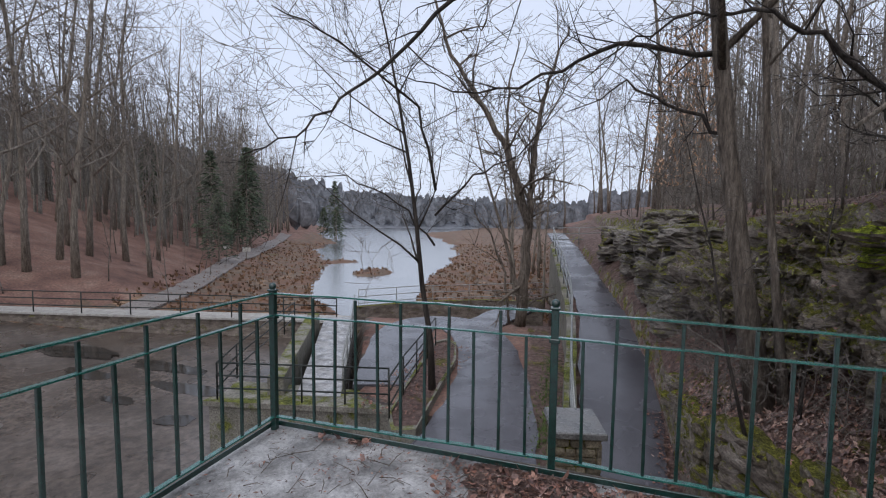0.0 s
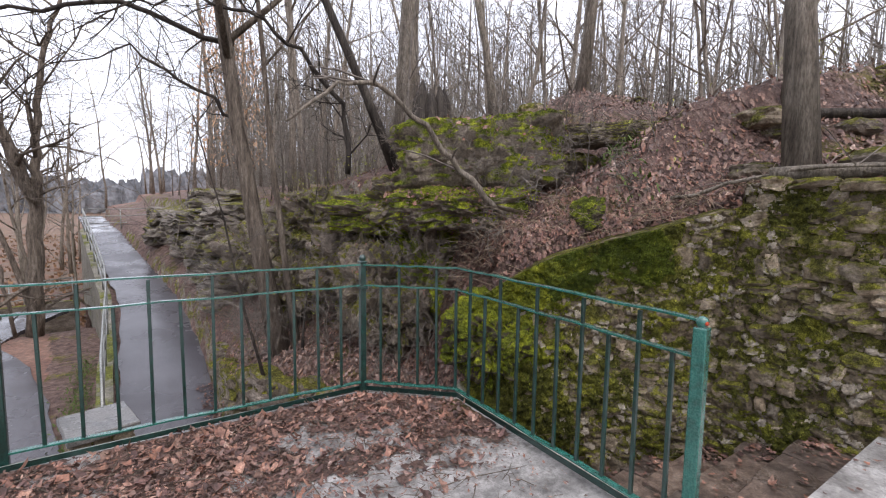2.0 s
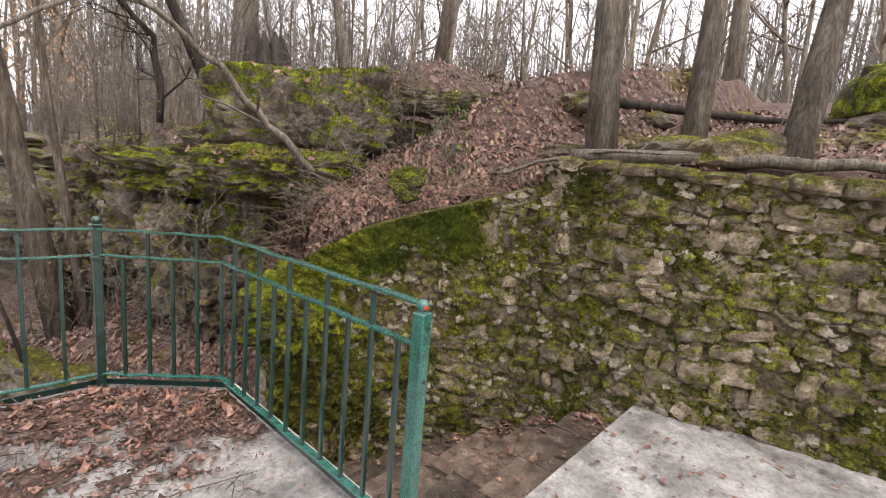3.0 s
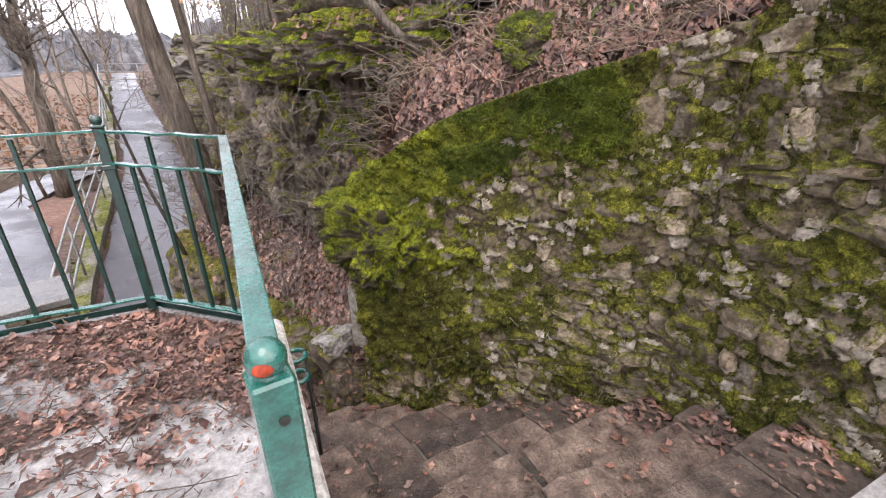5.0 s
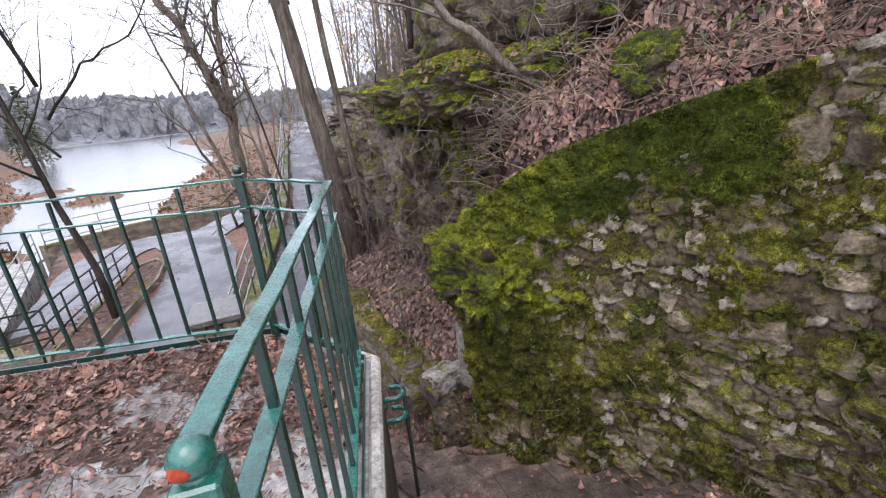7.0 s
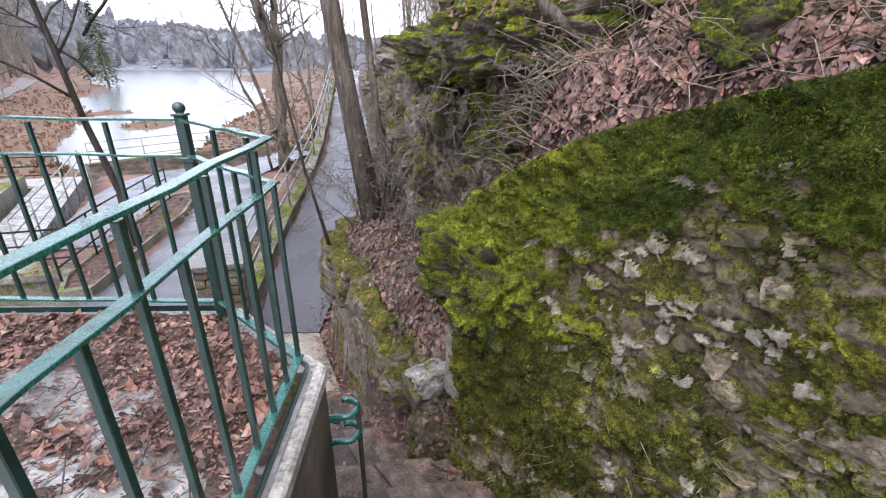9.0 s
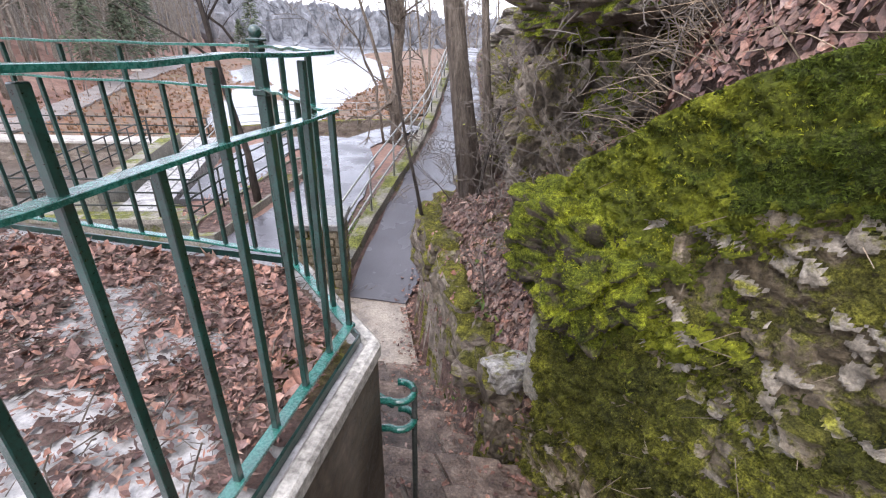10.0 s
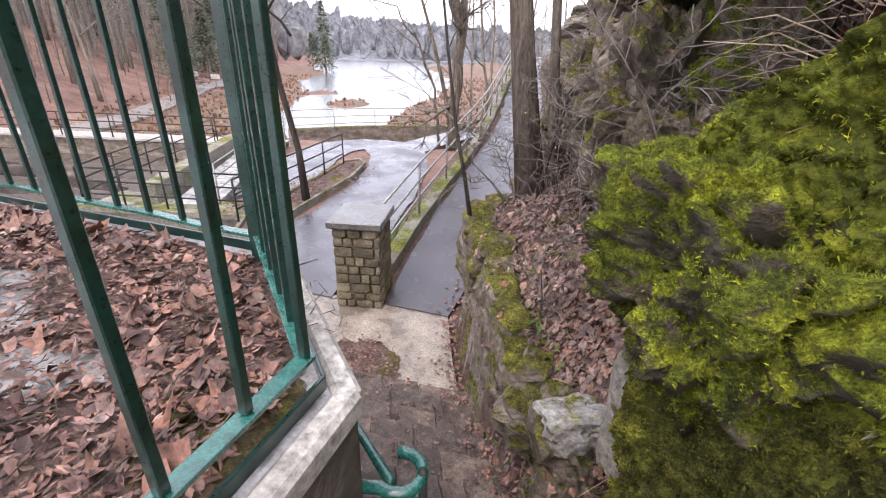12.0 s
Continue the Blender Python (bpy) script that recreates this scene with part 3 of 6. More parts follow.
# ---- stairs down along the wall ----
LEFT_Y, LEFT_X = (0.3, 2.25, 3.0, 4.2, 5.4), (2.44, 2.42, 1.6, 0.7, -0.6)
RIGHT_Y, RIGHT_X = (0.3, 1.3, 2.0, 2.6, 3.0, 3.4, 4.2, 5.4), (4.6, 4.5, 4.05, 3.6, 3.2, 2.85, 2.5, 1.8)
N = 15
RISE, RUN = 2.72 / N, 4.95 / N
bed = Soup()
stairs = thing("stairs", "worn wet brown stone steps between wall and terrace", "stairs", kind="structure")
for i in range(N - 1):
    y0, y1, z = 0.3 + RUN * i, 0.3 + RUN * (i + 1), -RISE * (i + 1)
    tilt = 0.35 * max(0, i - 3) / N
    xl0, xl1 = np.interp(y0, LEFT_Y, LEFT_X), np.interp(y1, LEFT_Y, LEFT_X)
    xr0, xr1 = np.interp(y0, RIGHT_Y, RIGHT_X), np.interp(y1, RIGHT_Y, RIGHT_X)
    def pt(u, yy, xl, xr):
        return (xl + (xr - xl) * u, yy + (u - 0.5) * (0.30 + tilt) * 0.35)
    bed.prism([pt(0, y0 - 0.12, xl0, xr0), pt(1, y0 - 0.12, xl0, xr0), pt(1, y1 - 0.01, xl1, xr1), pt(0, y1 - 0.01, xl1, xr1)], z - 0.6, z - 0.022)
    parts_ = (4, 5, 4, 6, 5)[i % 5]
    cuts = [0] + [(k + random.uniform(-0.27, 0.27)) / parts_ for k in range(1, parts_)] + [1]
    for a, b in zip(cuts, cuts[1:]):
        g, j = 0.0035, [random.uniform(-0.022, 0.016) for _ in range(3)]
        sl = random.uniform(-0.012, 0.012)
        ring = [pt(a + g, y0 - 0.10, xl0, xr0), pt(b - g, y0 - 0.10, xl0, xr0), pt(b - g + sl, y1 + 0.015 + j[0], xl1, xr1), pt((a * 2 + b) / 3, y1 + 0.018 + j[2], xl1, xr1), pt(a + g + sl, y1 + 0.015 + j[1], xl1, xr1)]
        st = Soup()
        st.prism(ring, z - 0.24, z + random.uniform(-0.010, 0.006))
        bm = bmesh.new()
        bm.from_mesh(st.mesh("tmp"))
        bmesh.ops.bevel(bm, geom=[e for e in bm.edges if all(v.co.z > z - 0.1 for v in e.verts)], offset=0.006, segments=1, affect='EDGES')
        part("step_stone", bm, M["step"], stairs)
obj("step_bed", bed.mesh("step_bed"), M["base"], stairs)
pad = Soup()
pad.prism([(-3.2, 4.9), (1.9, 4.9), (1.55, 5.6), (1.12, 6.60), (0.2, 6.50), (-3.2, 6.35)], -3.0, LOW)
tagged(obj("landing_pad", pad.mesh("landing_pad"), M["landing"]), "wet tan concrete landing at the foot of the stairs", "paving", kind="structure")

# ---- handrail end by the stairs ----
hr = thing("stair_handrail", "green pipe handrail with looped end beside the steps", "handrail")
for nm, z in (("upper_loop", -0.30), ("lower_loop", -0.45)):
    so = Soup()
    pts = [Vector((2.50 + 0.06 * math.sin(a), 2.26 - 0.06 * math.cos(a), z)) for a in np.linspace(-0.4, 3.6, 14)]
    pts = [Vector((2.40, 2.18, z))] + pts
    so.tube(pts, [0.016] * len(pts), 10)
    obj(nm, so.mesh(nm, True), M["paint"], hr)
so = Soup()
so.tube([Vector((2.56, 2.27, -0.28)), Vector((2.56, 2.27, -1.5))], [0.012, 0.012], 10)
obj("post", so.mesh("post", True), M["black_rail"], hr)
so = Soup()
so.tube([Vector((2.44, 2.33, -0.45)), Vector((1.7, 3.1, -1.0)), Vector((0.5, 4.4, -1.8))], [0.016] * 3, 10)
obj("rail", so.mesh("rail", True), M["paint"], hr)


# ---- roads and paths ----
def ribbon(name, line, label, category, material, zf, thick=0.12):
    """A paved strip through (x, y, half width) stations, lying on the land."""
    so = Soup()
    P = []
    for (a, b) in zip(line, line[1:]):
        k = max(2, int(math.hypot(b[0] - a[0], b[1] - a[1]) / 0.5))
        for i in range(k):
            P.append([lerp(a[c], b[c], i / k) for c in range(3)])
    P.append(list(line[-1]))
    for _ in range(3):
        P = [P[0]] + [[(P[i - 1][c] + 2 * P[i][c] + P[i + 1][c]) / 4 for c in range(3)] for i in range(1, len(P) - 1)] + [P[-1]]
    for i, (x, y, w) in enumerate(P):
        x2, y2, _ = P[min(i + 1, len(P) - 1)]
        x1, y1, _ = P[max(i - 1, 0)]
        l = math.hypot(x2 - x1, y2 - y1)
        nx_, ny_ = -(y2 - y1) / l, (x2 - x1) / l
        wl2, wr2 = w + 0.03 * math.sin(i * 1.7) + 0.02 * math.sin(i * 4.1), w + 0.03 * math.sin(i * 1.3 + 2) + 0.02 * math.sin(i * 3.7)
        for (ox, dz) in ((wl2, -thick), (wl2, 0), (0, 0.012), (-wr2, 0), (-wr2, -thick)):
            xx, yy = x + nx_ * ox, y + ny_ * ox
            so.v.append(Vector((xx, yy, zf(xx, yy) + dz)))
    for i in range(len(P) - 1):
        for c in range(4):
            o = i * 5 + c
            so.f.append((o, o + 1, o + 6, o + 5))
        so.f.append((i * 5 + 4, i * 5, i * 5 + 5, i * 5 + 9))
    so.f.append((0, 4, 3, 2, 1))
    o = (len(P) - 1) * 5
    so.f.append((o, o + 1, o + 2, o + 3, o + 4))
    return tagged(obj(name, so.mesh(name), material), label, category, kind="structure")


ribbon("path_climbing", [(0.67, 6.52, 0.45), (0.63, 8, 0.68), (0.575, 10.7, 0.82), (0.36, 14.9, 0.74), (-0.40, 19.0, 0.68), (-1.15, 23.5, 0.62), (-2.0, 29, 0.6), (-3, 36, 0.6)],
       "wet dark asphalt footpath climbing beside a railing", "path", M["asphalt"], lambda x, y: float(path_z(y)) + 0.01)
ribbon("road", [(-1.9, 6.3, 1.25), (-2.05, 9, 1.05), (-2.6, 12, 0.92), (-3.5, 14.8, 0.95), (-4.9, 17.1, 1.05), (-6.3, 17.2, 1.0), (-6.9, 15.4, 0.95), (-6.0, 12.8, 0.9), (-5.0, 9.9, 0.75)],
       "wet grey asphalt drive bending round a kerbed island", "road", M["asphalt"], lambda x, y: LOW + 0.02)
ribbon("road_fork", [(-4.2, 16.8, 0.8), (-3.9, 19, 0.8), (-3.2, 21.5, 0.8)], "wet asphalt fork of the drive", "road", M["asphalt"], lambda x, y: LOW + 0.012)
ribbon("shore_path", [(-24.2, 16.5, 0.9), (-25.8, 21, 0.9), (-36, 36, 1.0), (-55, 65, 1.1), (-75, 95, 1.2)], "grey gravel path along the wooded shore", "path", M["gravel"], lambda x, y: gz(x, y) + 0.15)


# ---- trees ----
def grow(seed, height, r0, lean=(0, 0), first=0.3, limbs=9, reach=0.42, depth=3, wob=0.05, sides=7, twigs=5, up=0.5, fork=False, least=0.003):
    """A bare tree: tapered trunk and limbs, and a crown of fine branches. Returns trunk and crown soups."""
    r = random.Random(seed)
    trunk, crown = Soup(), Soup()

    def limb(p, d, length, rad, level, into):
        k = 7 if level == 0 else (5 if level == 1 else 3 if level == 2 else 2)
        pts, radii = [p.copy()], [rad * (1.25 if level == 0 else 1.0)]
        cur = d.normalized()
        for i in range(1, k + 1):
            w = wob * (1 + 1.4 * level)
            cur = (cur + Vector((r.gauss(0, w), r.gauss(0, w), r.gauss(0, w * 0.6) + (0.05 * up if level else 0.0)))).normalized()
            pts.append(pts[-1] + cur * (length / k))
            radii.append(max(least, rad * (1 - 0.86 * (i / k) ** 0.9)))
        into.tube(pts, radii, sides if level == 0 else 5 if level == 1 else 3)
        if level >= depth:
            return
        n = limbs if level == 0 else twigs
        for c in range(n):
            t = (first + (1 - first) * (c + r.random()) / n) if level == 0 else (0.22 + 0.78 * (c + r.random()) / n)
            i = min(k - 1, int(t * k))
            f = t * k - i
            q = pts[i].lerp(pts[i + 1], f)
            ax = (pts[i + 1] - pts[i]).normalized()
            side = ax.orthogonal().normalized()
            side.rotate(Matrix.Rotation(r.uniform(0, 6.283), 3, ax))
            dd = ax * r.uniform(0.35, 0.9) + side * r.uniform(0.7, 1.1) + Vector((0, 0, up * 0.35))
            ll = (height * reach * (1.15 - 0.7 * t) if level == 0 else length * 0.55) * r.uniform(0.6, 1.15)
            rr = lerp(radii[i], radii[i + 1], f) * (0.55 if level == 0 else 0.5)
            limb(q, dd, ll, max(least, rr), level + 1, trunk if level == 0 and r0 > 0.05 else crown)

    base = Vector((0, 0, -0.12))
    d = Vector((lean[0], lean[1], 1))
    limb(base, d, height, r0, 0, trunk)
    if fork:
        limb(base + d.normalized() * height * 0.12, Vector((-lean[0] * 2 + 0.25, 0.1, 1)), height * 0.85, r0 * 0.7, 0, trunk)
    return trunk, crown


def tree(name, seed, label, category="tree", group="", bark="bark", **kw):
    t = thing(name, label, category, group)
    tr, cr = grow(seed, **kw)
    obj("trunk", tr.mesh("trunk", True), M[bark], t)
    obj("crown", cr.mesh("crown"), M["twig"], t)
    return t


def put(t, x, y, rz=0.0, z=None, scale=1.0):
    t.matrix_basis = pose(x, y, gz(x, y) if z is None else z, 0, 0, rz) @ Matrix.Diagonal((scale, scale, scale, 1))
    return t


# trees that stand close by
put(tree("oak_tree", 3, "tall bare tree with furrowed grey trunk on the leafy bank", bark="bark_brown", height=13, r0=0.15, lean=(-0.155, 0.01), first=0.30, limbs=10, reach=0.42, depth=4, twigs=5, wob=0.018), 2.13, 6.6, 0, -1.0)
put(tree("oak_tree", 4, "slim brown tree stem beside the larger one", bark="bark_brown", height=11, r0=0.06, lean=(-0.10, 0.03), first=0.35, limbs=8, reach=0.3, depth=3, wob=0.025), 2.36, 6.55, 0, -0.9)
put(tree("thin_tree", 5, "slender dark bare tree on the kerbed island", bark="bark_dark", height=10, r0=0.085, lean=(0.02, 0.02), first=0.28, limbs=13, reach=0.50, least=0.004, depth=4, twigs=5), -3.62, 9.9, 30, -2.75)
put(tree("sapling", 7, "thin bare sapling on the leafy ledge", bark="bark_dark", height=4.2, r0=0.024, lean=(-0.20, 0.06), first=0.2, limbs=8, reach=0.3, depth=3), 1.72, 5.6, 0, -1.0)
put(tree("sapling", 8, "thin bare sapling on the leafy ledge", bark="bark_dark", height=3.2, r0=0.022, lean=(0.1, 0.1), first=0.3, limbs=6, reach=0.3, depth=2), 2.25, 5.9, 0, -0.72)
put(tree("leaning_tree", 12, "dark leaning many-stemmed bare tree above the drive", bark="bark_brown", height=9, r0=0.10, lean=(-0.10, 0.05), first=0.45, limbs=5, reach=0.4, depth=3, least=0.006), -2.62, 17.6, 40, -2.6)
put(tree("wall_tree", 21, "stout grey tree with deep bark above the stone wall", height=14, r0=0.115, lean=(0.0, 0.02), first=0.35, limbs=7, reach=0.3, depth=3, twigs=7), 5.05, 1.05)
put(tree("wall_tree", 22, "straight grey tree on the slope above the wall", height=14, r0=0.085, lean=(0.06, 0.02), first=0.35, limbs=7, reach=0.3, depth=3, twigs=7), 5.3, 0.42)
put(tree("wall_tree", 23, "leaning grey tree above the stone wall", height=13, r0=0.095, lean=(0.10, 0.0), first=0.35, limbs=7, reach=0.3, depth=3, twigs=7), 5.5, -0.22)
put(tree("slope_tree", 24, "slim bare tree on the leafy slope", height=11, r0=0.07, lean=(0.03, 0.02), first=0.3, limbs=7, reach=0.3, depth=2), 6.4, 1.7)
put(tree("slope_tree", 25, "slim bare tree on the leafy slope", height=11, r0=0.075, lean=(-0.03, 0.02), first=0.3, limbs=7, reach=0.3, depth=2), 5.7, 5.8)
put(tree("slope_tree", 26, "bare tree rising behind the mossy rocks", height=14, r0=0.22, lean=(0.02, 0.02), first=0.4, limbs=7, reach=0.3, depth=3, twigs=7), 4.6, 7.2)
put(tree("slope_tree", 27, "dark slanting tree behind the mossy rocks", bark="bark_dark", height=10, r0=0.085, lean=(-0.4, 0.1), first=0.3, limbs=7, reach=0.3, depth=3, twigs=7), 4.0, 6.3)


def bough(t, pts, r0, seed, subs=16, longer=1.0):
    """A long limb through given places, with its own branches and twigs, as a part of tree t."""
    r = random.Random(seed)
    L = [Vector(p) for p in pts]
    fine = []
    for i, (a, b) in enumerate(zip(L, L[1:])):
        for j in range(4):
            fine.append(a.lerp(b, j / 4) + Vector((r.gauss(0, 0.03), r.gauss(0, 0.03), r.gauss(0, 0.03))))
    fine.append(L[-1])
    so = Soup()
    n = len(fine)
    so.tube(fine, [r0 * (1 - 0.8 * i / (n - 1)) for i in range(n)], 6)

    def shoot(p, d, l, rad, level):
        q = [p]
        for _ in range(3):
            d = (d + Vector((r.gauss(0, 0.18), r.gauss(0, 0.18), r.gauss(0, 0.15)))).normalized()
            q.append(q[-1] + d * l / 3)
        so.tube(q, [rad, rad * 0.8, rad * 0.55, 0.002], 4 if level == 0 else 3)
        if level < 2:
            for _ in range(4):
                k = r.randrange(1, 4)
                shoot(q[k], d + Vector((r.gauss(0, 0.7), r.gauss(0, 0.7), r.gauss(0, 0.6))), l * r.uniform(0.35, 0.65), rad * 0.55, level + 1)

    for i in range(subs):
        k = 1 + (i * (n - 2)) // subs
        ax = (fine[k + 1] - fine[k]).normalized()
        shoot(fine[k], ax * 0.7 + Vector((r.gauss(0, 0.6), r.gauss(0, 0.6), r.gauss(0, 0.6))), longer * r.uniform(0.5, 1.5), max(0.004, r0 * 0.35 * (1 - 0.5 * k / n)), 0)
    ob = obj("bough", so.mesh("bough", True), M["bark_brown" if longer > 1 else "bark_dark"], t)
    ob.matrix_parent_inverse = t.matrix_basis.inverted()


near = {o.name: o for o in scene.objects if o.name in ("oak_tree", "thin_tree", "leaning_tree", "slope_tree.003")}
bough(near["oak_tree"], [(1.25, 6.9, 5.2), (-0.6, 6.7, 5.3), (-2.09, 6.44, 4.74), (-2.95, 6.14, 3.84), (-3.57, 5.75, 3.25), (-4.04, 5.32, 2.67), (-4.45, 4.78, 2.34)], 0.045, 1, 22)
bough(near["oak_tree"], [(1.55, 6.98, 3.75), (0.28, 6.95, 4.05), (-0.49, 7.02, 3.79), (-1.85, 7.08, 3.54), (-3.21, 6.91, 3.93)], 0.04, 2, 20)
bough(near["slope_tree.003"], [(3.2, 6.5, 1.95), (3.15, 6.64, 3.06), (2.48, 6.51, 3.73), (1.73, 6.51, 4.09), (0.95, 6.63, 4.17), (-0.01, 6.84, 3.77)], 0.045, 3, 20)
bough(near["oak_tree"], [(1.72, 6.95, 2.66), (0.9, 6.95, 3.18), (0.37, 6.73, 3.39), (-0.44, 6.61, 3.04)], 0.03, 5, 14)
bough(near["thin_tree"], [(-3.6, 9.95, 2.2), (-3.84, 9.44, 4.01), (-4.69, 7.53, 4.88), (-5.26, 6.36, 5.07)], 0.04, 4, 16)
bough(near["thin_tree"], [(-3.6, 9.95, 0.9), (-4.4, 9.6, 1.9), (-5.6, 9.2, 2.5), (-7.0, 8.8, 2.4)], 0.03, 6, 14)
bough(near["thin_tree"], [(-3.6, 9.95, 1.6), (-2.6, 9.8, 2.5), (-1.6, 9.6, 2.9), (-0.6, 9.4, 3.9)], 0.03, 7, 14)
bough(near["leaning_tree"], [(-2.75, 17.55, -2.75), (-2.6, 17.6, -0.5), (-2.5, 17.6, 1.26), (-2.97, 17.6, 2.8), (-3.57, 17.55, 4.6), (-4.5, 17.5, 6.2), (-5.7, 17.4, 8.1), (-6.4, 17.3, 10.4)], 0.25, 8, 13, 2.2)
bough(near["leaning_tree"], [(-2.52, 17.62, 0.9), (-2.42, 17.66, 2.0), (-2.40, 17.7, 2.8), (-2.35, 17.7, 4.3), (-2.07, 17.75, 6.0), (-1.6, 17.8, 7.6), (-1.2, 17.9, 8.8)], 0.17, 9, 11, 2.0)
bough(near["leaning_tree"], [(-2.97, 17.6, 2.7), (-3.2, 17.65, 3.7), (-3.47, 17.7, 5.24), (-3.4, 17.8, 6.9), (-3.0, 17.9, 8.6)], 0.10, 10, 9, 2.0)
bough(near["leaning_tree"], [(-3.1, 17.4, -2.7), (-3.35, 17.3, -0.6), (-3.9, 17.2, 0.9), (-4.7, 17.0, 2.0), (-6.0, 16.8, 2.4)], 0.06, 11, 10, 1.4)

# kinds of wood tree, each built once and repeated
kinds = []
for i in range(6):
    kinds.append(tree("forest_tree", 40 + i, "tall bare grey woodland tree", group="bare woodland trees", height=14 + 1.2 * i, r0=0.11 + 0.015 * i, lean=((i - 3) * 0.02, 0.02), first=0.25, limbs=11, reach=0.26, depth=3, twigs=6, sides=6, least=0.005))
light = []
for i in range(5):
    light.append(tree("woodland_tree", 60 + i, "slender bare tree in the distant woods", group="distant woodland trees", height=16 + i, r0=0.15, lean=(0.02, (i - 2) * 0.02), first=0.20, limbs=10, reach=0.36, depth=3, twigs=4, up=0.4, sides=5, least=0.011))
R = random.Random(5)
used = set()


def plant(src, x, y, scale):
    t = copy_thing(src, Matrix()) if src.name in used else src
    used.add(src.name)
    return put(t, x, y, R.uniform(0, 360), None, scale)


spots = []
while len(spots) < 135:
    x, y = R.uniform(3.5, 48), R.uniform(-20, 55)
    ok = x > np.interp(y, CLIFF_Y, CLIFF_X) + (3.3 if y < 9 else 1.0) and not (x < 7.2 and y < 3)
    if ok and all((x - a) ** 2 + (y - b) ** 2 > 2.4 for a, b in spots):
        spots.append((x, y))
for i, (x, y) in enumerate(spots):
    plant(kinds[i % 6] if math.hypot(x, y) < 20 else light[i % 5], x, y, R.uniform(0.75, 1.15))
# trees between the climbing path and the marsh
for i in range(15):
    y = R.uniform(24, 62)
    plant(kinds[i % 6] if y < 30 else light[i % 5], R.uniform(-0.19 * y, -0.07 * y - 0.9) if y < 42 else R.uniform(-0.15 * y, 2), y, R.uniform(0.6, 1.0))
spots2 = []
while len(spots2) < 125:
    y = R.uniform(2, 115)
    edge = np.interp(y, (-60, 0, 14, 20, 66, 130, 300), (-46, -36, -29, -26, -58, -95, -200))
    x = edge - 1.5 - abs(R.gauss(0, 13))
    if all((x - a) ** 2 + (y - b) ** 2 > 3.0 for a, b in spots2):
        spots2.append((x, y))
for i, (x, y) in enumerate(spots2):
    plant(light[i % 5], x, y, R.uniform(0.95, 1.55))

# ---- rubble retaining wall ----
WALL = [(5.75, -4.0), (4.9, -1.5), (4.62, -0.4), (4.44, 0.4), (4.38, 1.3), (3.9, 1.98), (3.45, 2.52), (3.12, 3.0)]


def wall_at(u):
    """Place and outward normal on the wall's face, u metres from its far end."""
    for a, b in zip(WALL, WALL[1:]):
        l = math.hypot(b[0] - a[0], b[1] - a[1])
        if u <= l or b == WALL[-1]:
            t = u / l
            return (lerp(a[0], b[0], t), lerp(a[1], b[1], t)), (-(b[1] - a[1]) / l, (b[0] - a[0]) / l)
        u -= l


WALL_LEN = sum(math.hypot(b[0] - a[0], b[1] - a[1]) for a, b in zip(WALL, WALL[1:]))


def wall_top(y):
    return float(np.interp(y, (-4, -0.6, 1.18, 1.2, 1.7, 2.0, 2.37, 2.58, 2.72, 2.88, 3.0), (1.55, 1.57, 1.64, 1.46, 1.26, 1.15, 0.98, 0.83, 0.72, 0.58, 0.42)))


def wall_foot(y):
    return float(np.interp(y, (0.2, 0.3, 3.4), (0.0, -0.1, -1.75)))


wall = thing("stone_wall", "old rubble stone retaining wall patched with bright moss", "wall", kind="structure")
so = Soup()


def bulge(x, y, z, edge):
    """The wall's slow swell out of its plane."""
    return 0.05 * noise.noise((x * 2.5, y * 2.5, z * 3)) + 0.03 * edge


def cushion(p, f):
    """Rounded cushions of moss, f to the metre."""
    d = noise.voronoi(Vector(p) * f)[0][0]
    return max(0.0, 1 - 1.5 * d * d)


